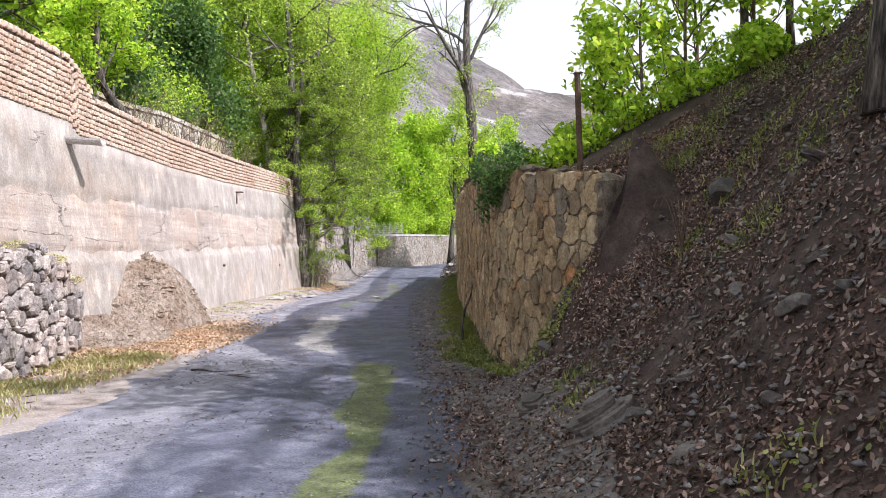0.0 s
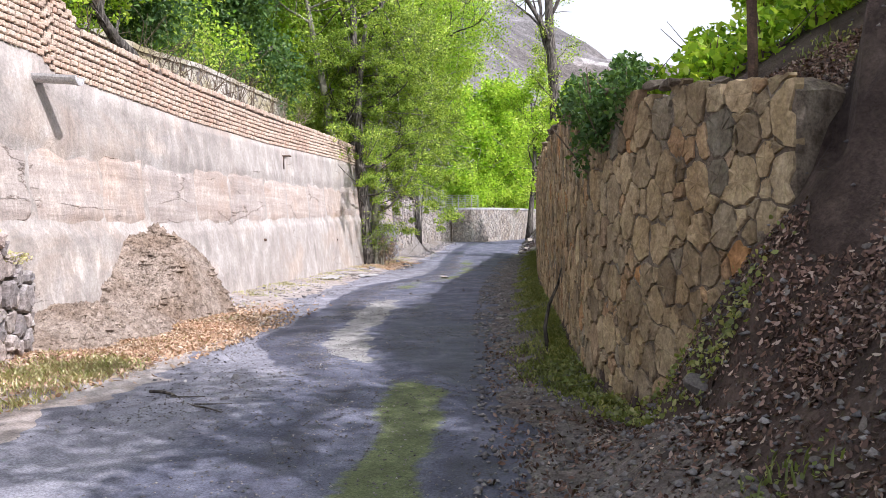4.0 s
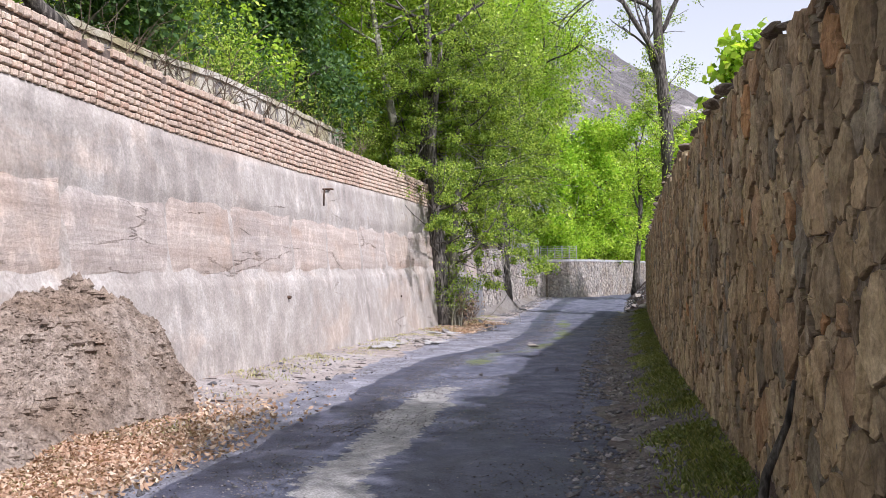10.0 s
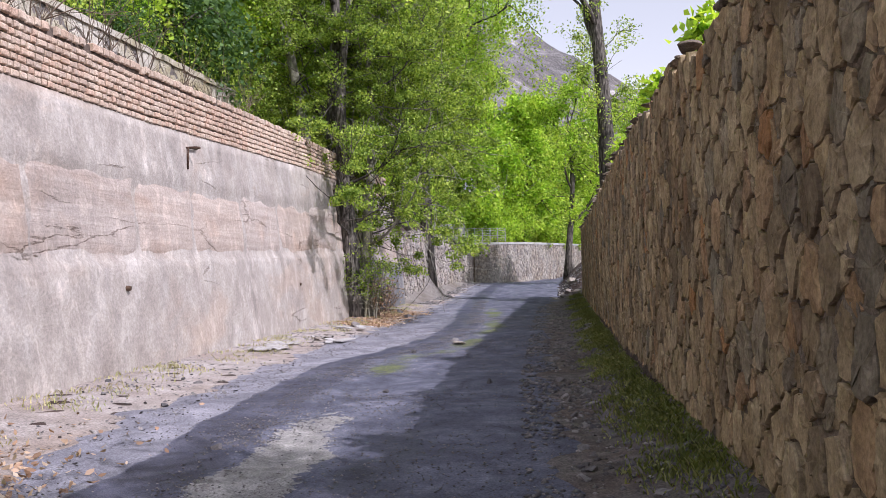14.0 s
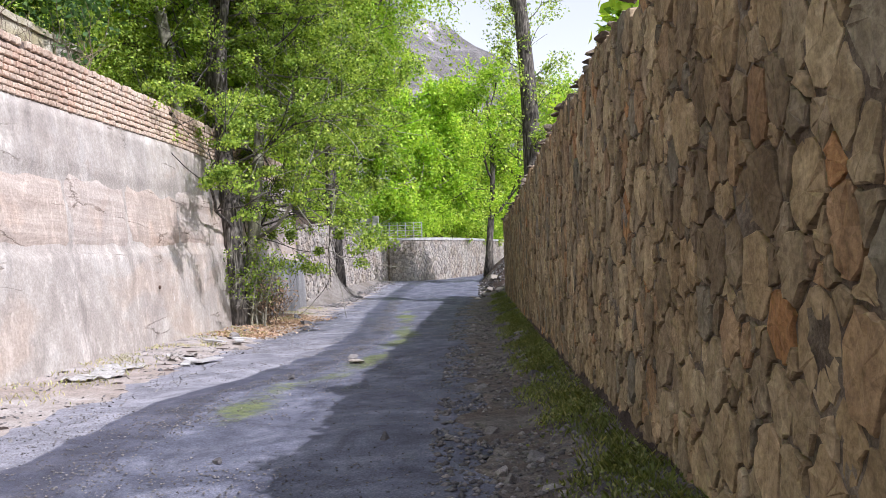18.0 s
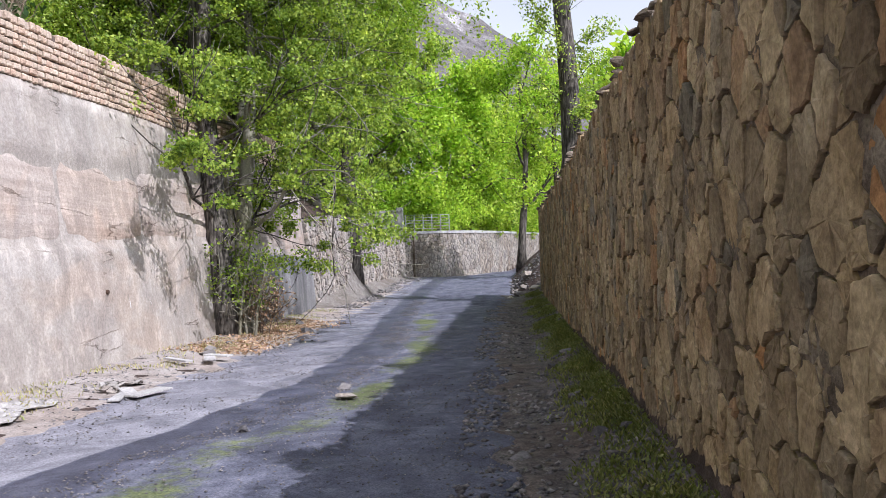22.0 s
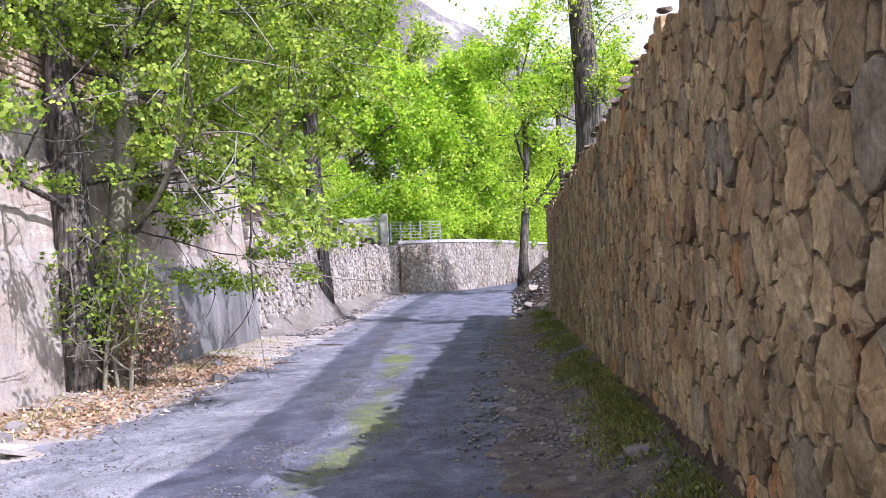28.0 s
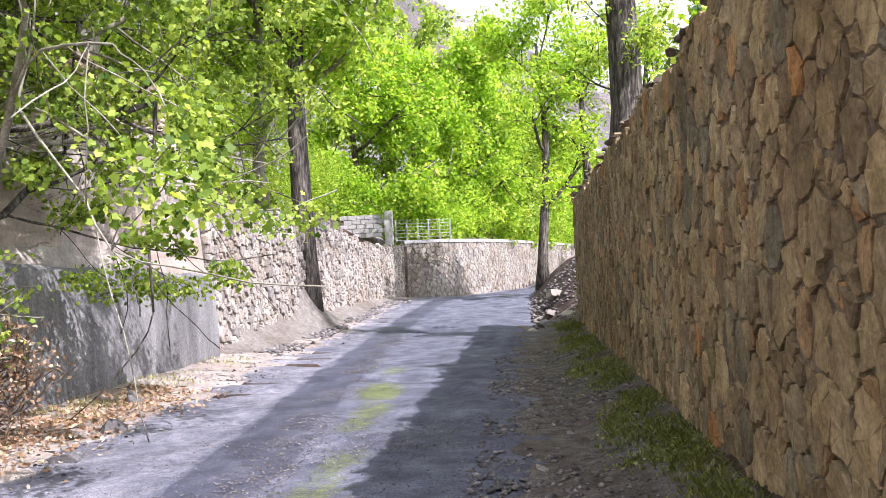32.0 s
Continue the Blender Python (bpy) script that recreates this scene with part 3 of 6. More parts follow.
def build_road():
    ys = steps((-6, 30, 0.06), (30, 62, 0.14), (62, 84, 0.4))
    us = np.linspace(0, 1, 104)
    gy, gu = np.meshgrid(ys, us, indexing="ij")
    lo = road_left(gy) - 0.35 + 0.18 * wob(gy, 0 * gy, 0.5) + 0.1 * wob(gy, 0 * gy, 0.17, 3)
    hi = road_right(gy) + 0.3 + 0.15 * wob(gy, 0 * gy + 5, 0.5) + 0.08 * wob(gy, 0 * gy, 0.15, 7)
    gx = lerp(lo, hi, gu)
    side = np.minimum(gu, 1 - gu)
    gz = land(gx, gy) + 0.07 * smooth(-3.0, -2.3, gx) * smooth(1.2, 0.5, gx) + 0.03 * smooth(0.0, 0.1, side) - 0.012 + 0.006 * wob(gx, gy, 0.21, 5)
    mid = table(gy, STRIPE)
    off = gx - mid
    gz = gz - 0.015 * np.exp(-(off / 0.4) ** 2) - 0.01 * np.exp(-((off - 0.75) / 0.3) ** 2)
    gz = gz + (0.012 * smooth(20, 30, gy) + 0.02 * smooth(33, 38, gy)) * np.sin(gy * 5.2 + 2.4 * wob(gx, gy, 1.3, 3)) * smooth(-0.3, 0.4, wob(gx, gy, 1.6, 8)) + 0.005 * wob(gx, gy, 0.4, 2)
    gz = np.where((gu < 0.004) | (gu > 0.996), land(gx, gy) - 0.08, gz)
    i = np.arange(gx.size).reshape(gx.shape)
    f = np.stack([i[:-1, :-1], i[:-1, 1:], i[1:, 1:], i[1:, :-1]], -1).reshape(-1, 4)
    ob = mesh_ob("road", np.stack([gx, gy, gz], -1).reshape(-1, 3), f, M_ROAD, soft=True)
    w = 0.28 * wob(gx, gy, 0.9, 1) + 0.15 * wob(gx, gy, 0.3, 4)
    half = 0.22 + 0.14 * smooth(10, 20, gy) + 0.09 * wob(gx * 0, gy, 1.1, 2)
    core = np.clip(1.15 - np.abs(off + 0.35 * w) / half * 0.75, 0, 1)
    green = 1 - smooth(8.0, 9.2, gy) + smooth(17.5, 23, gy) * (1 - smooth(37, 42, gy)) * (0.48 + 0.26 * wob(gx, gy, 0.7, 9))
    tan_ = smooth(9.3, 10.2, gy) * (1 - 0.75 * smooth(15.5, 19, gy)) * (1 - smooth(21.5, 23, gy))
    mudx = np.clip(1.1 - np.abs(off + 0.5 * w) / 0.34 * 0.7, 0, 1) * np.clip(0.85 + 0.5 * wob(gx, gy, 0.8, 12), 0, 1)
    w2 = 0.7 * w + 0.16 * wob(gx, gy, 0.33, 11)
    band = smooth(-1.16, -1.06, off + 0.3 * w2) * (1 - smooth(-0.5, -0.3, off + 0.3 * w2))
    along = smooth(8, 11, gy)
    dust = lerp(0.85 * smooth(0.1, -2.4, gx), 0.8 * (1 - smooth(-1.18, -1.04, off + 0.3 * w2)), along)
    dust = dust * (1 - 0.55 * smooth(24, 31, gy)) + 0.4 * (1 - smooth(0.0, 0.1, side)) + 0.25 * w
    wet_dark = 0.5 * band * along + 0.4 * np.exp(-((off + 0.72) / 0.28) ** 2) * (1 - along) + 0.3 * np.exp(-((off - 0.75 + 0.2 * w) / 0.25) ** 2) + 0.12
    # Darker right of the stripe as well, fading out by y 20.
    wet_dark = wet_dark + 0.42 * smooth(0.1, 0.7, off + 0.5 * w) * smooth(0, 4, gy) * (1 - smooth(11, 20, gy))
    for name, val in (("dust", dust), ("wet_dark", wet_dark), ("algae", core * green), ("mud", mudx * tan_)):
        a = ob.data.attributes.new(name, "FLOAT", "POINT")
        a.data.foreach_set("value", np.clip(val, 0, 1).ravel().astype(np.float32))
    return tagged(ob, "worn grey asphalt lane with dust and muddy wheel tracks", "road", kind="structure")


build_road()


def build_verge():
    """The dusty strip between road and plastered wall."""
    ys, us = steps((-5, 61.6, 0.2)), np.linspace(0, 1, 14)
    gy, gu = np.meshgrid(ys, us, indexing="ij")
    gx = lerp(-5.0, road_left(gy) + 0.1, gu)
    gz = land(gx, gy) + 0.07 * smooth(-3.0, -2.3, gx) + 0.006 + 0.012 * wob(gx, gy, 0.2, 6)
    i = np.arange(gx.size).reshape(gx.shape)
    f = np.stack([i[:-1, :-1], i[:-1, 1:], i[1:, 1:], i[1:, :-1]], -1).reshape(-1, 4)
    return tagged(mesh_ob("ground_verge", np.stack([gx, gy, gz], -1).reshape(-1, 3), f, M_DUST, soft=True), "pale dusty verge along the plastered wall", "ground", kind="structure")


build_verge()


def build_shaded_verge():
    """The stony strip between road and stone wall."""
    ys, us = steps((-5, 46, 0.1)), np.linspace(0, 1, 16)
    gy, gu = np.meshgrid(ys, us, indexing="ij")
    gx = lerp(road_right(gy) - 0.2 + 0.22 * wob(gy, 0 * gy, 0.45, 2) + 0.1 * wob(gy, 0 * gy, 0.13, 4), np.where(gy < 7.5, np.minimum(road_right(gy) + 0.75 + 0.2 * wob(gy, 0 * gy, 0.6, 7), right_x(np.clip(gy, 6.0, 44.6)) - 0.05), right_x(np.clip(gy, 7.5, 44.6)) + 0.02), gu)
    gz = land(gx, gy) + 0.07 * smooth(-3.0, -2.3, gx) * smooth(1.2, 0.5, gx) + 0.02 + 0.012 * wob(gx, gy, 0.17, 6) - 0.06 * (gu < 0.01) + 0.02 * (gu > 0.9) * (gy > 7.5)
    gz = gz + 0.012 * smooth(0.25, 0.0, gu) * (gu > 0.01) - 0.07 * (gu > 0.99) * (gy < 7.5)
    i = np.arange(gx.size).reshape(gx.shape)
    f = np.stack([i[:-1, :-1], i[:-1, 1:], i[1:, 1:], i[1:, :-1]], -1).reshape(-1, 4)
    return tagged(mesh_ob("ground_stony", np.stack([gx, gy, gz], -1).reshape(-1, 3), f, M_SOIL, soft=True), "stony brown soil strip along the stone wall", "ground", kind="structure")


build_shaded_verge()

# ---------------------------------------------------------------- stone facing
def sites(rng, length, lo, hi, small, large, tries):
    """Scattered sites of uneven size on a strip: s, z and radius."""
    pts = np.zeros((0, 3))
    for k in range(tries):
        r = lerp(large, small, (k / tries) ** 0.6) * rng.uniform(0.8, 1.2)
        s, u = rng.uniform(0, length), rng.uniform(0, 1)
        z = lerp(lo(s), hi(s), u)
        if len(pts) and np.any(np.hypot((pts[:, 0] - s) * 1.12, (pts[:, 1] - z) * 0.86) < (pts[:, 2] + r) * rng.uniform(0.72, 0.95)):
            continue
        pts = np.vstack([pts, (s, z, r)])
    return pts


def cells(pts, lo, hi, length, gap):
    """Straight-sided cells round the sites, shrunk by a joint."""
    out = []
    for n, (s, z, r) in enumerate(pts):
        near = np.argsort(np.hypot(pts[:, 0] - s, pts[:, 1] - z))[1:22]
        w = 2.2 * r + 0.15
        a, b = lo(s), hi(s)
        poly = [(max(0, s - w), max(a, z - w)), (min(length, s + w), max(a, z - w)), (min(length, s + w), min(b, z + w)), (max(0, s - w), min(b, z + w))]
        for m in near:
            q = pts[m]
            d = np.array([q[0] - s, q[1] - z])
            far = np.hypot(*d)
            if far > 2.5 * w:
                break
            d /= far
            cut = (far * far + r * r - q[2] * q[2]) / (2 * far) - gap / 2
            nxt = []
            for i in range(len(poly)):
                p0, p1 = np.array(poly[i]), np.array(poly[(i + 1) % len(poly)])
                h0, h1 = (p0 - (s, z)) @ d - cut, (p1 - (s, z)) @ d - cut
                if h0 <= 0:
                    nxt.append(tuple(p0))
                if h0 * h1 < 0:
                    nxt.append(tuple(p0 + (p1 - p0) * h0 / (h0 - h1)))
            poly = nxt
            if len(poly) < 3:
                break
        if len(poly) >= 3:
            p = np.array(poly)
            area = 0.5 * abs(np.sum(p[:, 0] * np.roll(p[:, 1], -1) - p[:, 1] * np.roll(p[:, 0], -1)))
            if area > 0.004:
                out.append(p)
    return out


def chip(rng, poly, proud, rounding):
    """A stone from a flat outline: local verts (along, up, out) round its middle, and faces."""
    mid = poly.mean(0)
    p = (poly - mid) * rng.uniform(0.91, 1.0)
    q = []
    for i in range(len(p)):
        a, b = p[i], p[(i + 1) % len(p)]
        far_ = np.hypot(*(b - a))
        if far_ < 0.03:
            q.append((a + b) / 2)
            continue
        q.append(lerp(a, b, rng.uniform(0.02, 0.12)))
        if far_ > 0.09:
            q.append(lerp(a, b, rng.uniform(0.3, 0.42)) + rng.normal(0, 0.045 * far_ + 0.004, 2))
        if far_ > 0.15:
            q.append(lerp(a, b, rng.uniform(0.58, 0.7)) + rng.normal(0, 0.045 * far_ + 0.004, 2))
        q.append(lerp(a, b, rng.uniform(0.88, 0.98)))
    q = np.array(q)
    q = q + rng.normal(0, 0.0045, q.shape)
    n = len(q)
    tilt = rng.normal(0, 0.03, 2)
    out0 = proud * rng.uniform(0.35, 1.5)
    r0 = np.c_[q, np.full(n, -0.06)]
    r1 = np.c_[q * 0.99, out0 * 0.7 + q @ tilt + rng.normal(0, 0.003, n)]
    k = 1 - rounding * rng.uniform(0.5, 1.3, n) / np.maximum(np.hypot(q[:, 0], q[:, 1]), 0.05)
    r2 = np.c_[q * np.clip(k, 0.5, 1)[:, None], out0 + q @ tilt + rng.normal(0, 0.004, n)]
    r3 = np.c_[q * 0.55, out0 + 0.55 * (q @ tilt) + rng.normal(0.001, 0.0035, n)]
    v = np.vstack([r0, r1, r2, r3, [[0, 0, out0 + rng.normal(0.002, 0.005)]]])
    f = []
    for ring in range(3):
        for i in range(n):
            j = (i + 1) % n
            f.append([ring * n + i, ring * n + j, (ring + 1) * n + j, (ring + 1) * n + i])
    f += [[3 * n + i, 3 * n + (i + 1) % n, 4 * n] for i in range(n)]
    return mid, v, f


class Face:
    """A wall face along a plan line, outwards to the left of the way walked along it."""

    def __init__(self, line, lean=0.0):
        self.p = np.array(line, float)
        self.s = np.r_[0, np.cumsum(np.hypot(*np.diff(self.p, axis=0).T))]
        self.length, self.lean = self.s[-1], lean

    def xy(self, s):
        return np.array([np.interp(s, self.s, self.p[:, 0]), np.interp(s, self.s, self.p[:, 1])])

    def axes_at(self, s, z):
        a = self.xy(max(s - 0.15, 0))
        b = self.xy(min(s + 0.15, self.length))
        d = (b - a) / np.hypot(*(b - a))
        nrm = np.array([-d[1], d[0]])
        o = self.xy(s) - nrm * self.lean * z
        m = Matrix(((d[0], 0, nrm[0], o[0]), (d[1], 0, nrm[1], o[1]), (0, 1, 0, z), (0, 0, 0, 1)))
        return m

    def at(self, s, z, out):
        d = self.axes_at(s, z)
        return np.array(d @ Vector((0, 0, out)))


def stone_wall(name, face, lo, hi, seed, small, large, tries, proud, gap, stone_mat, mud_mat, thick, parts_from=None, limit=300, keep=lambda s: True, rounding=0.012, label="", stone_name="stone", upright=1.0):
    """A wall of mortared stones: a body behind, stones proud of it."""
    rng = np.random.default_rng(seed)
    root = empty(name, (*face.xy(face.length / 2), 0))
    inv = Matrix.Translation(-root.location)
    fine = name == "wall_stone_lane"
    ss = np.linspace(0, face.length, max(8, int(face.length / (0.07 if fine else 0.35))))
    vs, fs = [], []
    rows = 34 if fine else 9
    for s in ss:
        for r in range(rows):
            z = lerp(lo(s) - 0.25, hi(s) - 0.03, r / (rows - 1))
            vs.append(face.at(s, z, (0.012 * float(wob(s, z, 0.33, 2)) + 0.007 * float(wob(s, z, 0.11, 5)) - 0.003 + rng.normal(0, 0.004)) if fine else 0.008 * math.sin(s * 9 + r * 4.1) + 0.006))
        vs.append(face.at(s, hi(s) - 0.01 + 0.02 * math.sin(s * 5), -thick * 0.5))
        vs.append(face.at(s, hi(s) - 0.05, -thick))
        vs.append(face.at(s, lo(s) - 0.25, -thick))
    k = rows + 3
    for i in range(len(ss) - 1):
        for r in range(k - 1):
            fs.append([i * k + r, (i + 1) * k + r, (i + 1) * k + r + 1, i * k + r + 1])
    fs.append(list(range(k))[::-1])
    fs.append([(len(ss) - 1) * k + r for r in range(k)])
    body = mesh_ob("mortar", np.array(vs) - np.array(root.location), fs, mud_mat, root, soft=False)
    pile, made = Pile(), 0
    k = upright
    lo_k, hi_k = (lambda s: lo(s / k) / k), (lambda s: hi(s / k) / k)
    pts = sites(rng, face.length * k, lo_k, hi_k, small, large, tries)
    for poly in cells(pts, lo_k, hi_k, face.length * k, gap):
        poly = poly * np.array([1 / k, k])
        mid, v, f = chip(rng, poly, proud, rounding)
        m = inv @ face.axes_at(*mid)
        if parts_from and parts_from[0] < mid[0] < parts_from[1] and made < limit:
            ob = mesh_ob(stone_name, v, f, stone_mat, root)
            ob.matrix_basis = m
            made += 1
        else:
            mm = np.array(m)
            pile.add(v @ mm[:3, :3].T + mm[:3, 3], f)
    if pile.n:
        tagged(pile.make("stonework", stone_mat, root), kind="stuff")
    return tagged(root, label, "wall", kind="structure")


r_face = Face(R_FACE[1:])
S8 = float(np.interp(9.0, [p[1] for p in R_FACE[1:]], r_face.s))


def r_y(s):
    return float(r_face.xy(s)[1])


def r_lo(s):
    return -0.22 + 0.05 * float(smooth(8, 11, r_y(s)))


def r_hi(s):
    return float(right_top(r_y(s))) + 0.05 * math.sin(s * 2.3) + 0.035 * math.sin(s * 7.1) + 0.03 * math.sin(s * 17.3)


stone_wall("wall_stone_lane", r_face, r_lo, r_hi, 11, 0.027, 0.16, 48000, 0.018, 0.009, M_STONE, M_MORTAR, 0.5, (9.0, 19.0), upright=1.1, rounding=0.008,
           label="brown mortared fieldstone retaining wall beside the lane")

# ---------------------------------------------------------------- plastered wall with brick crest
def brick_bot(y):
    return table(y, [(6, 3.98), (11.6, 3.93), (11.9, 3.75), (16.7, 3.67), (21.5, 3.71), (29.7, 3.95), (39.5, 3.98)])


def brick_top(y):
    return table(y, [(6, 5.12), (11.5, 5.1), (11.9, 4.95), (12.7, 4.52), (16.9, 4.44), (21.2, 4.5), (30, 4.68), (39.5, 4.7)])


def ledge(y):
    return table(y, [(6, 1.45), (16, 1.5), (18, 1.54), (29.5, 1.8), (32, 1.9), (40.4, 1.7)])


def brick_form(size, rng):
    """A worn brick, its outer edges rounded: verts and faces."""
    x, y, z = np.array(size) / 2
    ring = np.array([(-1, -1), (-0.85, -1), (0.85, -1), (1, -0.8), (1, 0.8), (0.85, 1), (-0.85, 1), (-1, 0.8)])[1:]
    v = []
    for depth, shrink in ((-x, 0.0), (x - 0.012, 0.0), (x, 0.013)):
        q = ring * (y - shrink, z - shrink) + rng.normal(0, 0.0022, ring.shape)
        v += [(depth + rng.normal(0, 0.0015), *p) for p in q]
    n = len(ring)
    f = [[r * n + i, r * n + (i + 1) % n, r * n + n + (i + 1) % n, r * n + n + i] for r in range(2) for i in range(n)]
    return np.array(v), f + [[2 * n + i for i in range(n)]]


def build_left_wall():
    root = empty("wall_plastered", (-5.3, 22, 0))
    o = np.array(root.location)
    ys = steps((5.0, 40.4, 0.12))
    prof = [(-0.35, -0.02), (0.05, 0.0), (0.35, 0.02), (0.7, 0.055), (1.0, 0.085), (1.25, 0.11), (1.42, 0.13), (1.5, 0.15), (1.56, 0.2), (1.75, 0.225), (2.0, 0.25), (2.25, 0.275), (2.5, 0.3), (2.68, 0.315), (2.74, 0.3), (2.9, 0.315), (3.15, 0.345), (3.45, 0.38)]
    vs = []
    for y in ys:
        lz = float(ledge(y)) - 1.5
        for n, (z, back) in enumerate(prof):
            zz = z + lz * smooth(0.4, 1.5, z)
            amp = 0.018 if n < 7 else 0.012
            ragged = 0.05 * wob(y, 0, 0.35, 2) if n in (6, 7, 8) else 0.0
            out = -back + amp * wob(y * 1.0, zz, 0.45, 1) + 0.6 * amp * wob(y, zz, 0.16, 5)
            vs.append((L_FACE + out, y, zz + ragged))
        b = float(brick_bot(y))
        vs.append((L_FACE - 0.4, y, b))
        vs.append((L_FACE - 0.47, y, b + 0.003))
        vs.append((L_FACE - 0.85, y, b))
        vs.append((L_FACE - 0.85, y, -0.3))
    k = len(prof) + 4
    fs = [[i * k + r, i * k + r + 1, (i + 1) * k + r + 1, (i + 1) * k + r] for i in range(len(ys) - 1) for r in range(k - 1)]
    fs += [list(range(k)), [(len(ys) - 1) * k + r for r in range(k)][::-1]]
    mesh_ob("plaster_face", np.array(vs) - o, fs, M_PLASTER, root, soft=True)
    # grey cement plinth towards the end of the wall
    v, f = [], []
    ys = steps((33.4, 40.3, 0.15))
    for y in ys:
        lz = float(ledge(y)) - 0.1
        for n, (u, out) in enumerate([(-0.15, 0.05), (0.1, 0.045), (0.35, 0.03), (0.6, 0.005), (0.85, -0.025), (0.97, -0.045), (1.0, -0.09), (1.0, -0.3)]):
            amp = 0.012 * float(wob(y, u * lz, 0.3, 3)) if n < 6 else 0.0
            v.append((L_FACE + 0.02 + out + amp, y, u * lz + (0.03 * float(wob(y, 0, 0.3, 4)) if n > 4 else 0)))
    for i in range(len(ys) - 1):
        for r in range(7):
            f.append([i * 8 + r, i * 8 + r + 1, i * 8 + r + 9, i * 8 + r + 8])
    f += [list(range(8)), [(len(ys) - 1) * 8 + r for r in range(8)][::-1]]
    mesh_ob("cement_plinth", np.array(v) - o, f, M_CEMENT, root, "grey cement plinth with pale vertical streaks", soft=False)
    # loam panels laid in courses over the ledge
    rng = np.random.default_rng(5)
    y = 5.2
    while y < 40.0:
        w = rng.uniform(1.4, 2.6)
        y2 = min(y + w, 40.3)
        zl = float(ledge((y + y2) / 2)) + 0.1
        h = rng.uniform(1.02, 1.12)
        nx, nz = max(6, int((y2 - y) / 0.16)), 8
        v, f = [], []
        for a in range(nx + 1):
            for c in range(nz + 1):
                yy, u = lerp(y + 0.012, y2 - 0.012, a / nx), c / nz
                rim = min(a, nx - a, c, nz - c) == 0
                zz = zl + u * h + (0.03 * math.sin(yy * 6 + c) if c in (0, nz) else 0)
                out = -lerp(0.195, 0.3, u) + 0.012 * float(wob(yy, zz, 0.3, y)) - (0.03 if rim else 0)
                v.append((L_FACE + out + 0.008, yy + (0.02 * math.sin(zz * 9 + y) if a in (0, nx) else 0), zz))
        for a in range(nx):
            for c in range(nz):
                i = a * (nz + 1) + c
                f.append([i, i + 1, i + nz + 2, i + nz + 1])
        mesh_ob("loam_panel", np.array(v) - o, f, M_LOAM, root, soft=True)
        y = y2
    # backing of the brick crest
    v, f = [], []
    ys = steps((5.0, 39.3, 0.2))
    for y in ys:
        b, t = float(brick_bot(y)), float(brick_top(y)) - 0.012
        v += [(L_FACE - 0.415, y, b), (L_FACE - 0.415, y, t), (L_FACE - 0.7, y, t), (L_FACE - 0.7, y, b)]
    for i in range(len(ys) - 1):
        for r in range(4):
            f.append([i * 4 + r, i * 4 + (r + 1) % 4, i * 4 + 4 + (r + 1) % 4, i * 4 + 4 + r])
    f += [[0, 1, 2, 3], [len(v) - 1, len(v) - 2, len(v) - 3, len(v) - 4]]
    mesh_ob("brick_backing", np.array(v) - o, f, M_BRICKMORTAR, root)
    # bricks
    WIDE = [0.19, 0.175, 0.15, 0.135, 0.105, 0.095]
    shapes = []
    for n in range(6):
        v, bf = brick_form((0.1, WIDE[n], 0.074), rng)
        me = bpy.data.meshes.new("brick")
        me.from_pydata(v.tolist(), [], bf)
        me.materials.append(M_BRICK)
        shapes.append((v, me))
    pile, made = Pile(), 0
    for c in range(13):
        y = 5.1 + rng.uniform(0, 0.2)
        while y < 39.3:
            n = int(rng.integers(0, 6)) if c % 3 else int(rng.integers(3, 6))
            length = WIDE[n] + 0.017
            yc = y + length / 2
            b, t = float(brick_bot(yc)), float(brick_top(yc))
            pitch = 0.094
            z = b + 0.045 + c * pitch + 0.008 * float(wob(yc, c, 0.9, 3))
            last = z + 0.03 > t
            if z + 0.03 < t - 0.085:
                place = np.array([L_FACE - 0.43 + 0.008 + rng.normal(0, 0.0035), yc, z + rng.normal(0, 0.003)])
                turn = Euler((rng.normal(0, 0.02), rng.normal(0, 0.02), rng.normal(0, 0.03)))
                v, me = shapes[n]
                if 16.0 < yc < 21.0 and made < 300:
                    ob = new("brick", me)
                    ob.parent = root
                    ob.matrix_basis = Matrix.LocRotScale(Vector(place - o), turn, None)
                    made += 1
                else:
                    pile.add(v @ np.array(turn.to_matrix()).T + place - o, bf)
            y += length
    y = 5.1
    while y < 39.3:
        t = float(brick_top(y + 0.05))
        v, bf = brick_form((0.2, 0.11 if rng.uniform() < 0.5 else 0.135, 0.1), rng)
        w = np.ptp(v[:, 1]) + 0.012
        turn = np.array(Euler((rng.normal(0, 0.03), rng.normal(0, 0.03), rng.normal(0, 0.04))).to_matrix())
        if rng.uniform() > 0.05:
            pile.add(v @ turn.T + (L_FACE - 0.468 + rng.normal(0, 0.006), y + w / 2, t - 0.035 + rng.normal(0, 0.006)) - o, bf)
        y += w
    tagged(pile.make("brickwork", M_BRICK, root), kind="stuff")
    return tagged(root, "tall plastered retaining wall with cracked loam panels and brick crest", "wall", kind="structure")


build_left_wall()

# ---------------------------------------------------------------- rubble walls further on
l2 = Face([(-4.42, 62.0), (-4.75, 57.0), (-4.95, 50.0), (-5.05, 45.0), (-5.1, 40.45)])
far = Face(BEND[::-1])


def l2_lo(s):
    return 0.1 + 0.35 * float(smooth(40, 60, l2.xy(s)[1]))


def l2_hi(s):
    y = l2.xy(s)[1]
    return float(table(y, [(40.4, 2.7), (46, 3.05), (49.7, 3.05), (55, 2.65), (58, 2.6), (62, 2.75)])) + 0.09 * math.sin(s * 3.1) + 0.06 * math.sin(s * 8.3)


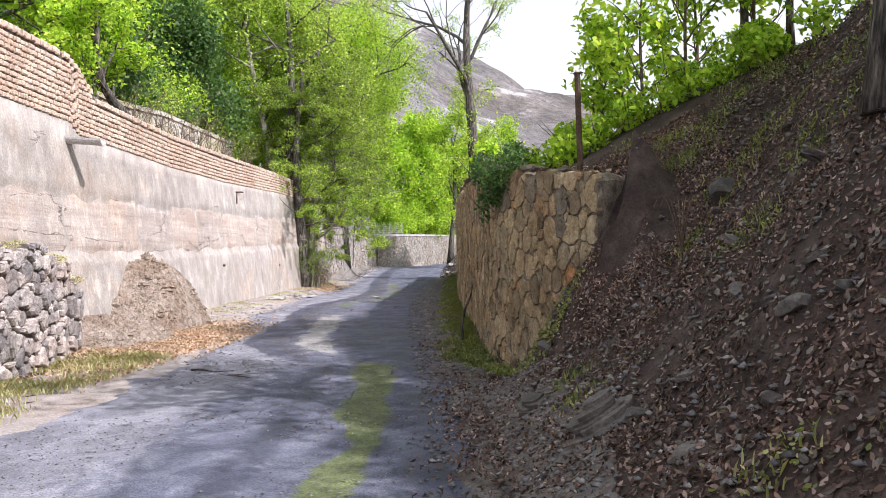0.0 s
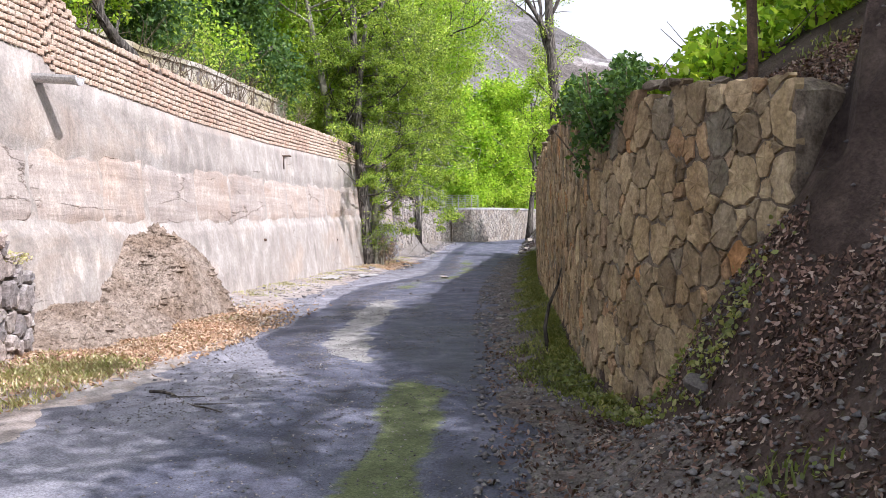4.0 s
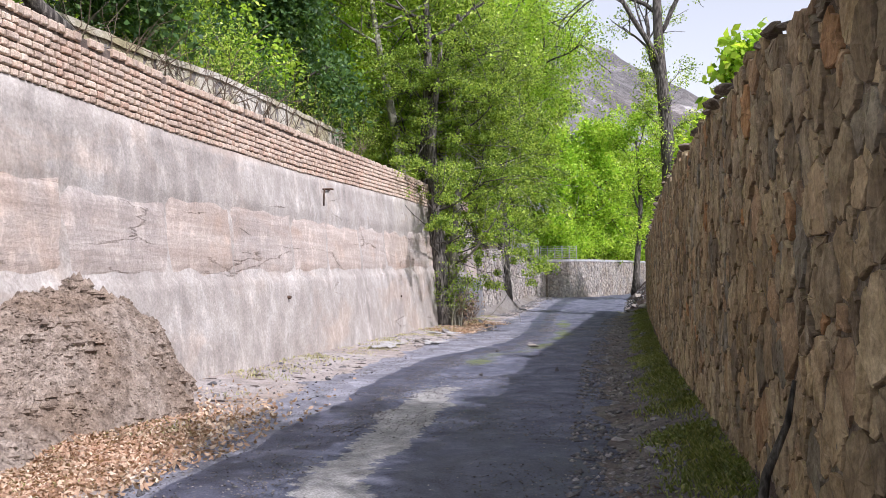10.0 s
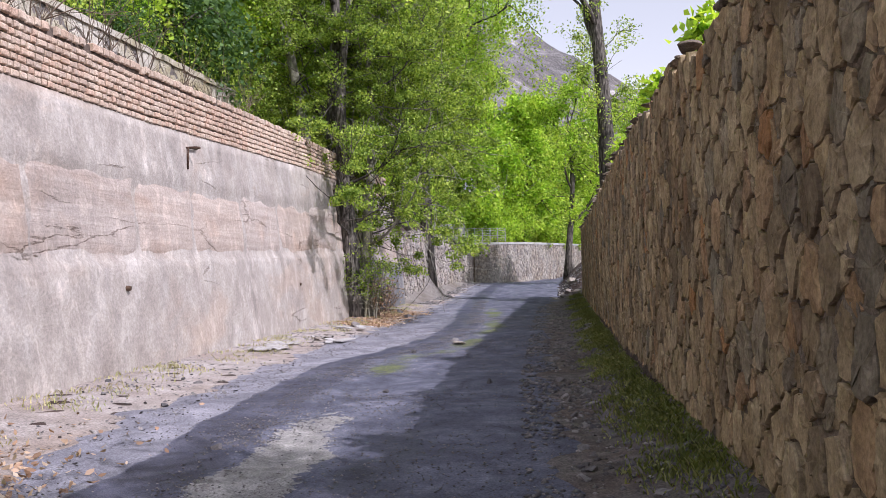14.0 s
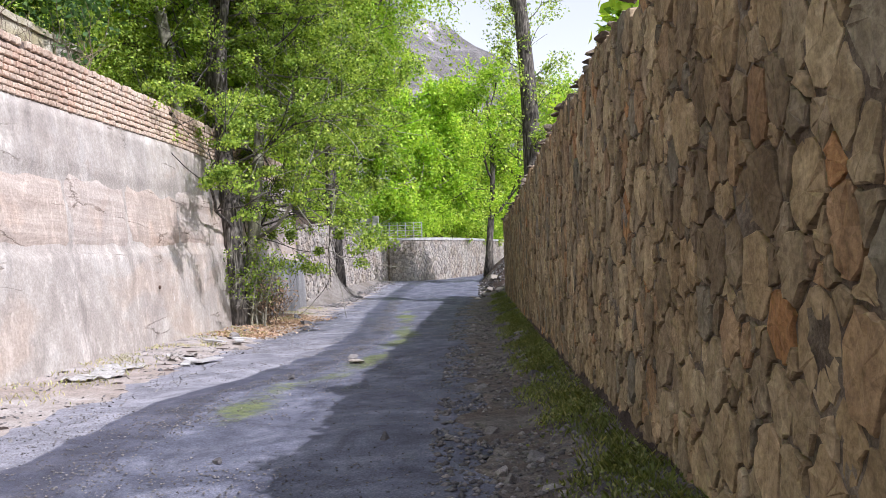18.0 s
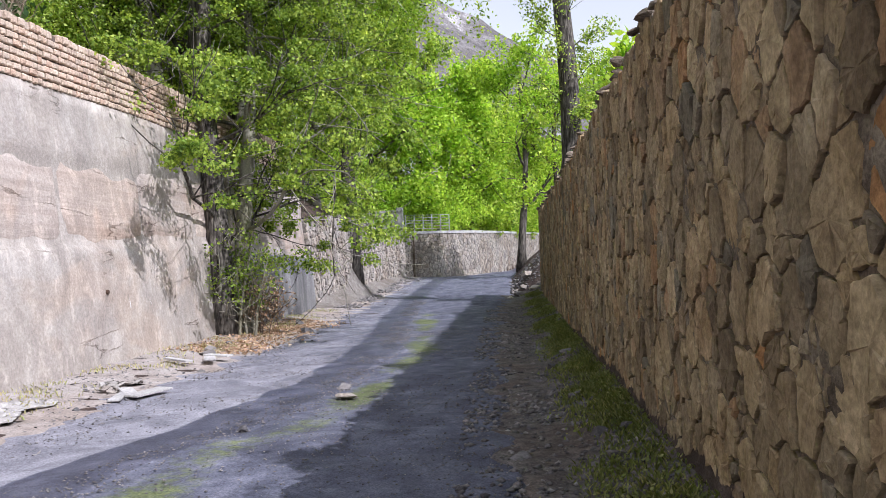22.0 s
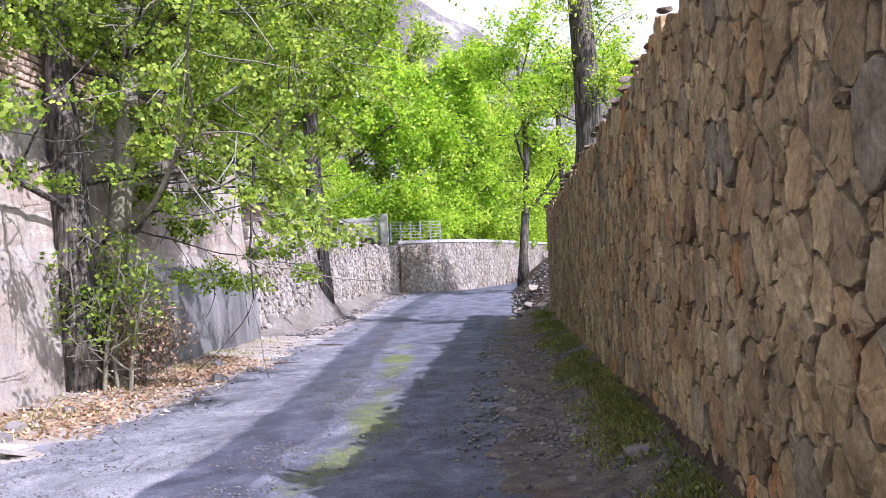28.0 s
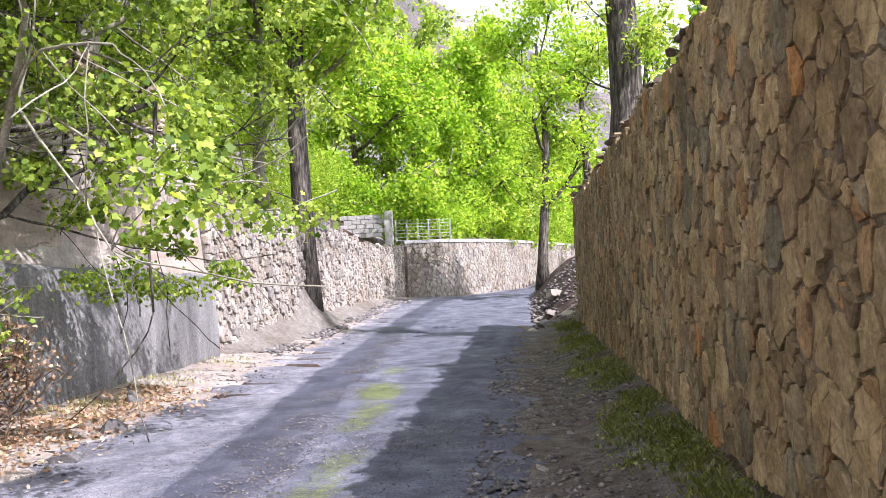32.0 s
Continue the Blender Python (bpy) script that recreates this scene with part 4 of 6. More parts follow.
def far_hi(s):
    return float(table(s, [(0, 3.25), (far.length, 2.9)]))


stone_wall("wall_rubble", l2, l2_lo, l2_hi, 23, 0.03, 0.125, 18000, 0.06, 0.02, M_RUBBLE, M_RUBBLEMUD, 0.5, (8.0, 22.0), label="pale rough rubble stone wall along the lane")
stone_wall("wall_far_bend", far, lambda s: 0.35, far_hi, 29, 0.045, 0.13, 11000, 0.03, 0.016, M_RUBBLE, M_RUBBLEMUD, 0.5, (far.length - 12.0, far.length), label="pale stone wall closing the bend of the lane")


def bar(pts, w, h, mat_, name, parent=None, label=""):
    """A square-edged beam along points, w wide and h high, standing on them."""
    p = np.array(pts, float)
    d = np.gradient(p, axis=0)
    nrm = np.c_[-d[:, 1], d[:, 0]]
    nrm /= np.linalg.norm(nrm, axis=1, keepdims=True) + 1e-9
    v, f = [], []
    for q, n in zip(p, nrm):
        for a, z in ((-0.5, 0), (0.5, 0), (0.5, 1), (-0.5, 1)):
            v.append((q[0] + n[0] * w * a, q[1] + n[1] * w * a, q[2] + h * z))
    for i in range(len(p) - 1):
        for r in range(4):
            f.append([i * 4 + r, i * 4 + 4 + r, i * 4 + 4 + (r + 1) % 4, i * 4 + (r + 1) % 4])
    f += [[0, 1, 2, 3], [len(v) - 1, len(v) - 2, len(v) - 3, len(v) - 4]]
    return mesh_ob(name, v, f, mat_, parent, label)


cap_line = [far.at(s, far_hi(s) - 0.03, -0.2) for s in np.linspace(0.2, far.length, 40)]
tagged(bar(cap_line, 0.54, 0.14, M_CONCRETE, "trim_cap"), "pale concrete capping on the stone wall", "wall cap", kind="structure")

# ---------------------------------------------------------------- trees
def leaf_cloud(rng, centres, radii, counts, size, shape="quad", droop=0.0):
    """Arrays for many small leaves scattered in uneven clumps."""
    pos = []
    for c, r, n in zip(centres, radii, counts):
        d = rng.normal(size=(n, 3))
        d /= np.linalg.norm(d, axis=1, keepdims=True)
        pos.append(np.asarray(c) + d * (rng.uniform(0, 1, (n, 1)) ** 0.5) * np.asarray(r) + np.array([0, 0, -droop]) * rng.uniform(0, 1, (n, 1)))
    p = np.concatenate(pos)
    n = len(p)
    nrm = rng.normal(size=(n, 3)) + np.array([0.2, -0.15, 0.55])
    nrm /= np.linalg.norm(nrm, axis=1, keepdims=True)
    a = np.cross(nrm, rng.normal(size=(n, 3)))
    a /= np.linalg.norm(a, axis=1, keepdims=True)
    b = np.cross(nrm, a)
    s = size * rng.uniform(0.6, 1.3, (n, 1, 1))
    if shape == "lobed":
        ang = np.linspace(0, 2 * math.pi, 11)[:-1]
        rad = np.array([1.0, 0.62, 0.9, 0.6, 0.75, 0.35, 0.75, 0.6, 0.9, 0.62])
        u, w = np.cos(ang) * rad, np.sin(ang) * rad
        h = 0.12 * (rad - 0.5)
    else:
        u, w, h = np.array([1.0, 0.05, -0.9, 0.05]), np.array([0, 0.55, 0, -0.55]), np.array([-0.1, 0.12, -0.1, 0.12])
    v = p[:, None] + s * (u[None, :, None] * a[:, None] + w[None, :, None] * b[:, None] + h[None, :, None] * nrm[:, None])
    k = len(u)
    f = np.arange(n * k).reshape(n, k)
    return v.reshape(-1, 3), f


def grow(rng, start, way, length, radius, depth, kids, spread, out, tips, wander=0.12, rise=0.15, taper=0.55):
    """A limb with its branches: tubes into out, leaf places into tips."""
    n = 6
    p, d = np.array(start, float), np.array(way, float) / np.linalg.norm(way)
    pts = [p.copy()]
    for i in range(n):
        d = d + rng.normal(0, wander, 3) + np.array([0, 0, rise / n])
        d /= np.linalg.norm(d)
        p = p + d * length / n
        pts.append(p.copy())
    out.append((pts, np.linspace(radius, radius * taper, n + 1)))
    if depth == 0:
        tips += pts[2:]
        return
    tips.append(pts[-1])
    for k in range(kids):
        u = rng.uniform(0.4, 1.0) if k else 1.0
        i = min(n, int(u * n))
        side = rng.normal(size=3)
        nd = d * (1 - spread) + side / np.linalg.norm(side) * spread
        grow(rng, pts[i], nd, length * rng.uniform(0.55, 0.8), radius * taper * rng.uniform(0.55, 0.85), depth - 1, kids, spread, out, tips, wander, rise, taper)


def tree(name, seed, base, height, radius, lean=(0, 0), fork=0.5, limbs=4, depth=2, kids=3, spread=0.55, limb_len=0.3, leaves=9000, leaf=0.07, clump=0.55,
         bark=None, leaf_m=None, low=0.25, label="", shape="quad", droop=0.0, cat="tree", flare=1.5, up=0.5, stems=1, squash=0.8, limb_r=0.6, shoots=0, towards=(0, 0)):
    rng = np.random.default_rng(seed)
    root = empty(name, base)
    tubes, tips, marks = [], [], []
    for st in range(stems):
        off = np.array([0, 0, 0.0]) if stems == 1 else np.array([rng.normal(0, 0.14), rng.normal(0, 0.14), 0])
        ln = np.array(lean) + (0 if stems == 1 else rng.normal(0, 0.1, 2))
        n = 10
        hs = np.linspace(0, 1, n)
        top = height * rng.uniform(0.85, 1.0) if stems > 1 else height
        pts = np.c_[off[0] + ln[0] * hs * top + 0.03 * top * np.sin(hs * 5 + seed) * hs, off[1] + ln[1] * hs * top + 0.02 * top * np.cos(hs * 4 + seed) * hs, hs * top - 0.15 * (hs == 0)]
        rr = radius * (1 - 0.75 * hs ** 1.2) * np.where(hs == 0, flare, 1.0)
        tubes.append((pts, rr))
        tips += list(pts[-3:])
        for k in range(limbs):
            u = lerp(fork, 0.97, (k + rng.uniform(0, 0.8)) / limbs)
            i = u * (n - 1)
            i0 = int(i)
            q = lerp(pts[i0], pts[min(n - 1, i0 + 1)], i - i0)
            a = k * 2.4 + seed + rng.uniform(-0.4, 0.4)
            way = np.array([math.cos(a) + towards[0], math.sin(a) + towards[1], up])
            marks.append(len(tubes))
            grow(rng, q, way, height * limb_len * rng.uniform(0.75, 1.15) * (1.15 - 0.5 * u), radius * (1 - 0.75 * u) * limb_r, depth, kids, spread, tubes, tips)
    for k in range(shoots):
        u = lerp(0.1, fork + 0.1, k / max(1, shoots))
        i = u * (len(pts) - 1)
        q = lerp(pts[int(i)], pts[int(i) + 1], i - int(i))
        a = k * 2.4
        marks.append(len(tubes))
        grow(rng, q, (math.cos(a), math.sin(a), 0.9), height * rng.uniform(0.05, 0.09), 0.022, 1, 3, 0.5, tubes, tips)
    trunk, bough = Pile(), {}
    for n, (pts, rr) in enumerate(tubes):
        stem = len(pts) == 10
        big = rr[0] > radius * 0.2
        v, f = tube(pts, np.maximum(rr, 0.006), 12 if stem else (6 if big else 4))
        if stem:
            trunk.add(v, f)
        else:
            bough.setdefault(max(k for k in marks if k <= n), Pile()).add(v, f)
    low_part = trunk.make("trunk", bark or M_BARK, root, soft=True)
    for p in bough.values():
        p.make("limb", bark or M_BARK, low_part, soft=True)
    tips = np.array(tips)
    if leaves:
        tips = tips[tips[:, 2] > low * height]
        pick = tips[rng.integers(0, len(tips), min(len(tips) * 2, 420))]
        pick = pick + rng.normal(0, clump * 0.4, pick.shape)
        rad = clump * rng.uniform(0.45, 1.25, (len(pick), 1)) * np.array([1, 1, squash])
        cnt = np.maximum(3, (leaves / len(pick) * rng.uniform(0.4, 1.6, len(pick)))).astype(int)
        v, f = leaf_cloud(rng, pick, rad, cnt, leaf, shape, droop)
        crown = mesh_ob("crown", v, f, leaf_m or M_LEAF, root)
    return tagged(root, label, cat)


Z = lambda x, y: float(land(x, y))

# big trees along the lane
tree("lane_tree", 3, (-5.0, 47.3, 0.75), 13.4, 0.31, (0.012, 0.0), 0.5, 9, 2, 4, 0.6, 0.33, 60000, 0.07, 0.8, M_BARK, M_LEAF, 0.3, "tall leaning tree with fresh green leaves against the rubble wall", droop=1.9, up=1.5, flare=1.35, limb_r=0.85)
tree("thin_crowned_tree", 8, (2.75, 42.3, 2.7), 15.5, 0.34, (-0.005, 0.0), 0.42, 8, 2, 4, 0.42, 0.3, 17000, 0.055, 0.45, M_BARK, M_LEAFB, 0.08, "tall dark-barked tree with a thin crown above the stone wall", up=2.1, shoots=16)
tree("bend_tree", 12, (1.4, 57.0, Z(1.4, 57.0) - 0.1), 9.0, 0.2, (0.05, 0), 0.3, 6, 2, 4, 0.55, 0.3, 12000, 0.09, 0.6, M_BARK, M_LEAF, 0.28, "forked tree on the earth pile at the bend", up=1.2)
tree("wall_foot_tree", 21, (-4.84, 32.4, 0.0), 9.5, 0.26, (-0.03, 0.05), 0.17, 16, 2, 5, 0.62, 0.3, 56000, 0.036, 0.36, M_BARK, M_LEAFE, 0.13, "leafy tree growing at the foot of the plastered wall", shape="lobed", up=0.25, limb_r=0.24, squash=0.28, droop=0.2, flare=1.25, towards=(0.55, 0.25))
tree("wall_foot_tree", 24, (-4.6, 32.75, 0.0), 9.0, 0.18, (0.0, 0.12), 0.22, 14, 2, 5, 0.62, 0.3, 44000, 0.036, 0.36, M_BARKPALE, M_LEAFE, 0.16, "pale second stem of the tree at the wall foot", shape="lobed", up=0.3, limb_r=0.3, squash=0.28, droop=0.2, towards=(0.45, 0.45))
tree("wall_foot_shrub", 22, (-4.5, 32.45, 0.02), 1.9, 0.03, (0.03, -0.02), 0.1, 7, 1, 4, 0.6, 0.3, 1800, 0.034, 0.2, M_BARKPALE, M_LEAFE, 0.4, "clump of pale suckers with few leaves at the wall foot", shape="lobed", stems=7, up=0.9, cat="shrub", squash=0.5)
tree("wall_foot_shrub", 23, (-4.35, 32.9, 0.02), 1.0, 0.012, (0.05, -0.02), 0.1, 9, 1, 4, 0.6, 0.4, 900, 0.03, 0.14, M_TWIG, M_LITTER, 0.05, "low brown withered shrub at the wall foot", stems=6, up=0.7, cat="shrub", squash=0.7)
tree("wall_top_tree", 35, (-5.85, 36.3, 4.0), 6.5, 0.12, (0.1, -0.04), 0.15, 14, 2, 5, 0.6, 0.42, 34000, 0.044, 0.42, M_BARK, M_LEAFE, 0.1, "leafy tree leaning over the brick crest", shape="lobed", up=0.35, squash=0.4, droop=0.3, towards=(0.7, -0.15))
tree("wall_top_tree", 27, (-6.3, 33.4, 4.3), 10.5, 0.17, (-0.14, 0.02), 0.42, 9, 2, 4, 0.6, 0.26, 15000, 0.07, 0.5, M_BARKPALE, M_LEAFB, 0.42, "slender pale-barked tree behind the brick crest")
tree("wall_top_tree", 31, (-5.75, 33.7, 4.0), 11.0, 0.2, (0.02, -0.02), 0.3, 10, 2, 4, 0.6, 0.28, 12000, 0.062, 0.46, M_BARK, M_LEAFB, 0.34, "dark-barked tree behind the brick crest", droop=0.3)
tree("wall_top_tree", 33, (-6.5, 39.0, 4.0), 10.5, 0.2, (0.05, 0.0), 0.25, 10, 2, 4, 0.6, 0.34, 40000, 0.075, 0.8, M_BARKPALE, M_LEAFB, 0.1, "leafy tree above the end of the plastered wall", droop=0.8)
# wood behind the terrace and the bend
WOOD = [(-9.5, 20, 7, 2), (-10.5, 25, 8, 0), (-8.8, 28.5, 6, 2), (-11, 32, 9, 1), (-9, 37, 10, 0), (-10, 44, 11, 1), (-7.0, 50, 11, 0), (-11, 56, 13, 1), (-6.9, 65.5, 11, 0), (-3.3, 66, 10, 0), (-1.4, 69.5, 9, 0), (0.2, 74, 8.5, 1), (9.5, 72, 6.5, 0), (-5, 72, 13, 1), (1.6, 81, 9, 0), (10, 80, 7, 0), (9, 65, 6, 0), (-8.5, 14.5, 7, 0), (-9.5, 10, 8, 0), (-12, 5, 9, 0), (-14, 40, 12, 1), (-12, 68, 15, 0), (-2, 80, 10.5, 0), (3.6, 90, 8.5, 0), (6.5, 100, 8.5, 1)]
for n, (x, y, h, kind) in enumerate(WOOD):
    tree("wood_tree", 50 + n, (x, y, Z(x, y) - 0.05), h * 0.95, 0.09 + 0.01 * h, (float(np.sin(n * 2.1)) * 0.03, 0), 0.14, 10, 1, 5, 0.6, 0.34, 24000 if y < 30 else 17000, 0.085 if y < 30 else 0.125, 0.8 if y < 30 else 0.62,
         M_BARK if n % 3 else M_BARKPALE, (M_LEAF, M_LEAFB, M_LEAFD)[kind], 0.22 if y > 45 else 0.06, ("tall bright green tree in the wood", "olive-green tree in the wood", "dark green tree on the terrace")[kind], droop=0.9)
# trees up the bank
tree("bank_tree", 90, (4.62, 2.6, Z(4.62, 2.6) - 0.1), 5.6, 0.24, (-0.08, 0.0), 0.5, 8, 2, 4, 0.6, 0.3, 2600, 0.085, 0.5, M_BARK, M_LEAF, 0.42, "thick dark tree on the earth bank")
for n, (x, y, h) in enumerate([(3.3, 57.0, 7.5), (5.6, 57.6, 7.0)]):
    tree("bend_tree", 140 + n, (x, y, Z(x, y) - 0.1), h, 0.2, (0, 0), 0.66, 6, 2, 4, 0.5, 0.22, 3000, 0.09, 0.5, M_BARK, M_LEAF, 0.66, "slender tree with a high crown beyond the wall end", up=1.2)
# Unseen trees added past the view's edge to shade the bank.
for n, (x, y, h) in enumerate([(8.6, 5.6, 4.6), (8.9, -4.0, 5.0), (9.2, -1.6, 4.8), (8.8, 0.6, 4.6), (9.0, 2.8, 4.4)]):
    tree("bank_tree", 91 + n, (x, y, Z(x, y) - 0.1), h, 0.15, (0, 0), 0.15, 10, 2, 4, 0.6, 0.34, 11000, 0.08, 0.5, M_BARK, M_LEAF, 0.1, "unseen leafy low tree on the terrace, added to shade the bank")
for n, (x, y, h) in enumerate([(5.5, 8.4, 5.2), (6.5, 9.3, 5.6)]):
    tree("terrace_tree", 104 + n, (x, y, Z(x, y) - 0.05), h, 0.06, (0.02, 0), 0.5, 9, 2, 4, 0.6, 0.34, 2600, 0.08, 0.45, M_BARK, M_LEAF, 0.4, "slender young tree on the terrace behind the wall end", up=0.7)
for n, (x, y, h) in enumerate([(4.0, 8.0, 2.6), (4.7, 8.4, 3.0), (5.6, 8.3, 3.2), (6.3, 8.0, 3.4), (3.6, 8.8, 1.7), (5.2, 9.6, 3.0), (2.2, 14.6, 0.9), (2.08, 20.6, 0.8), (2.1, 17.3, 0.6), (2.1, 26.0, 0.8), (3.0, 36.0, 1.6)]):
    tree("sapling", 110 + n, (x, y, Z(x, y) - 0.03), h, 0.018 + 0.003 * h, (0, 0), 0.05, 18, 1, 3, 0.5, 0.2, 1500, 0.062, 0.17, M_TWIG, M_LEAF, 0.15, "young leafy sapling on the terrace above the wall", cat="sapling", up=1.0)

# ---------------------------------------------------------------- distant hill
def hill(x, y):
    a = np.degrees(np.arctan2(x, y))
    ridge = table(a, [(-90, 24), (-40, 24), (-15, 21), (-3.8, 16.2), (0, 13.6), (5, 11.0), (9, 10.0), (16, 8.0), (40, 12), (90, 14)])
    d = np.hypot(x, y)
    u = np.clip((d - 95) / 205, 0, 1)
    return (300 * np.tan(np.radians(ridge)) + 1.5) * u ** 1.15 + 5.5 * wob(x, y, 22, 1) * u + 2.2 * wob(x, y, 7, 2) * u + 2.5 - 40 * smooth(300, 420, d)


def build_hill():
    ang = np.radians(np.arange(-92, 92.1, 0.8))
    ds = np.r_[np.linspace(95, 305, 46), 340, 420]
    gd, ga = np.meshgrid(ds, ang, indexing="ij")
    x, y = gd * np.sin(ga), gd * np.cos(ga)
    i = np.arange(x.size).reshape(x.shape)
    f = np.stack([i[:-1, :-1], i[1:, :-1], i[1:, 1:], i[:-1, 1:]], -1).reshape(-1, 4)
    ob = mesh_ob("backdrop_hill", np.stack([x, y, hill(x, y)], -1).reshape(-1, 3), f, M_HILL, soft=True)
    return tagged(ob, "bare grey-brown mountainside with pale scree", "hill", kind="structure")


build_hill()

# ---------------------------------------------------------------- scattered small stuff
def flakes(name, rng, xy, size, mat_, lift=0.01, flat=2.5, long=0.55, label="", category=""):
    """Small leaves or chips lying on the ground."""
    x, y = np.asarray(xy, float).T
    e = 0.06
    z = land(x, y)
    gx, gy = (land(x + e, y) - z) / e, (land(x, y + e) - z) / e
    z = np.where((x > road_left(y) - 0.1) & (x < road_right(y) + 0.1), z + 0.07 * smooth(-3.0, -2.3, x) * smooth(1.2, 0.5, x) + 0.02, z)
    n = len(x)
    nrm = np.c_[-np.clip(gx, -2, 2), -np.clip(gy, -2, 2), np.ones(n)] * flat / 2 + rng.normal(size=(n, 3)) * 0.5
    nrm /= np.linalg.norm(nrm, axis=1, keepdims=True)
    a = np.cross(nrm, rng.normal(size=(n, 3)))
    a /= np.linalg.norm(a, axis=1, keepdims=True)
    b = np.cross(nrm, a)
    s = size * rng.uniform(0.5, 1.4, (n, 1, 1))
    u, w, h = np.array([1.0, 0.3, -0.5, -0.9, -0.4, 0.35]), np.array([0, 0.9, 0.8, 0, -0.75, -0.9]) * long, np.array([0.18, -0.05, 0.1, 0.2, -0.04, 0.1])
    p = np.c_[x, y, z + lift + rng.uniform(0, lift, n)]
    v = p[:, None] + s * (u[None, :, None] * a[:, None] + w[None, :, None] * b[:, None] + h[None, :, None] * nrm[:, None])
    ob = mesh_ob(name, v.reshape(-1, 3), np.arange(n * 6).reshape(n, 6), mat_)
    return tagged(ob, label, category, kind="stuff")


def blades(name, rng, xy, height, mat_, label, category="grass", splay=0.5):
    """Tufts of thin blades."""
    x, y = np.asarray(xy, float).T
    z = land(x, y) + 0.018
    n = len(x)
    a = rng.uniform(0, 2 * math.pi, n)
    h = height * rng.uniform(0.4, 1.3, n)
    w = 0.004 + 0.004 * rng.uniform(0, 1, n)
    d = np.c_[np.cos(a), np.sin(a), 0 * a]
    o = np.c_[x, y, z]
    side = np.c_[-np.sin(a), np.cos(a), 0 * a] * w[:, None]
    mid = o + d * (h * splay * 0.35)[:, None] + np.c_[0 * h, 0 * h, h * 0.65]
    tip = o + d * (h * splay)[:, None] + np.c_[0 * h, 0 * h, h]
    v = np.stack([o - side, o + side, mid + side * 0.7, tip, mid - side * 0.7], 1)
    ob = mesh_ob(name, v.reshape(-1, 3), np.arange(n * 5).reshape(n, 5), mat_)
    return tagged(ob, label, category, kind="stuff")


def patchy(rng, n, x0, x1, y0, y1, scale=0.6, bias=0.0, seed=0.0):
    x, y = rng.uniform(0, 1, n), rng.uniform(y0, y1, n)
    lo, hi = (x0(y) if callable(x0) else x0), (x1(y) if callable(x1) else x1)
    x = lo + x * (hi - lo)
    keep = wob(x, y, scale, seed) + bias > rng.uniform(-0.6, 0.6, n)
    return np.c_[x, y][keep]


def tufted(rng, centres, per, spread):
    c = np.repeat(np.asarray(centres, float), per, axis=0)
    return c + rng.normal(0, spread, c.shape)


rg = np.random.default_rng(40)
FACE_R = lambda y: right_x(np.clip(y, 5.8, 44.6)) - 0.025
# verge along the stone wall
c = np.r_[patchy(rg, 6500, lambda y: FACE_R(y) - 0.5 - 0.15 * wob(y, 0 * y, 0.8), FACE_R, 7.4, 46, 0.55, -0.12, 1.0), patchy(rg, 3800, lambda y: FACE_R(y) - 0.28, FACE_R, 7.4, 34, 0.9, 0.1, 6.0)]
blades("verge_grass", rg, tufted(rg, c[::2], 13, 0.08), 0.05, M_GRASS, "short green grass along the foot of the stone wall", splay=0.7)
c = patchy(rg, 7000, lambda y: FACE_R(y) - 0.55 - 0.15 * wob(y, 0 * y, 0.7), FACE_R, 7.4, 40, 0.55, -0.22, 1.0)
flakes("verge_weeds", rg, tufted(rg, c, 3, 0.08), 0.014, M_GRASS, 0.04, 1.2, 0.6, "low green weeds at the foot of the stone wall", "weeds")
flakes("verge_litter", rg, np.r_[patchy(rg, 7000, lambda y: road_right(y) - 0.35, lambda y: np.minimum(FACE_R(y), road_right(y) + 1.2), -3.0, 12, 0.7, 0.1, 5.0), patchy(rg, 5000, lambda y: road_right(y) + 0.1, FACE_R, 12, 46, 0.7, 0.0, 5.0)], 0.022, M_SHADELEAF, 0.008, 2.5, 0.5, "dry brown leaf crumbs on the verge", "leaves")
# leaf litter over the bank
xy = np.c_[rg.uniform(1.1, 6.5, 118000), rg.uniform(-4.5, 7.2, 118000)]
xy = xy[smooth(1.1, 2.3, xy[:, 0]) + 0.04 > rg.uniform(0, 1, len(xy))]
xy = xy[(xy[:, 0] < right_x(np.clip(xy[:, 1], 5.2, 44)) + 4) & (wob(xy[:, 0], xy[:, 1], 0.5, 2) + 0.25 > rg.uniform(-0.7, 0.7, len(xy)))]
xy = xy[~((xy[:, 1] > 5.6) & (xy[:, 0] > right_x(np.clip(xy[:, 1], 5.2, 44)) - 0.05) & (xy[:, 0] < right_x(np.clip(xy[:, 1], 5.2, 44)) + 0.35))]
xy = np.r_[xy, np.c_[rg.uniform(2.7, 4.4, 16000), rg.uniform(4.6, 7.2, 16000)]]
xy = xy[~((xy[:, 1] > 5.6) & (np.abs(xy[:, 0] - right_x(np.clip(xy[:, 1], 5.2, 44)) - 0.1) < 0.14))]
hollow = lambda q: q[((q[:, 0] - 3.35) / 0.55) ** 2 + ((q[:, 1] - 5.7) / 0.85) ** 2 > 0.6 + 0.4 * wob(q[:, 0], q[:, 1], 0.2, 3)]
flakes("bank_litter", rg, hollow(xy), 0.021, M_SHADELEAF, 0.014, 1.3, 0.42, "dry brown fallen leaves covering the earth bank", "leaves")
flakes("bank_chips", rg, hollow(np.c_[rg.uniform(1.7, 6.0, 5000), rg.uniform(-4, 6.6, 5000)]), 0.03, M_SLATE, 0.014, 2.2, 0.6, "flat slate chips among the leaves on the bank", "gravel")
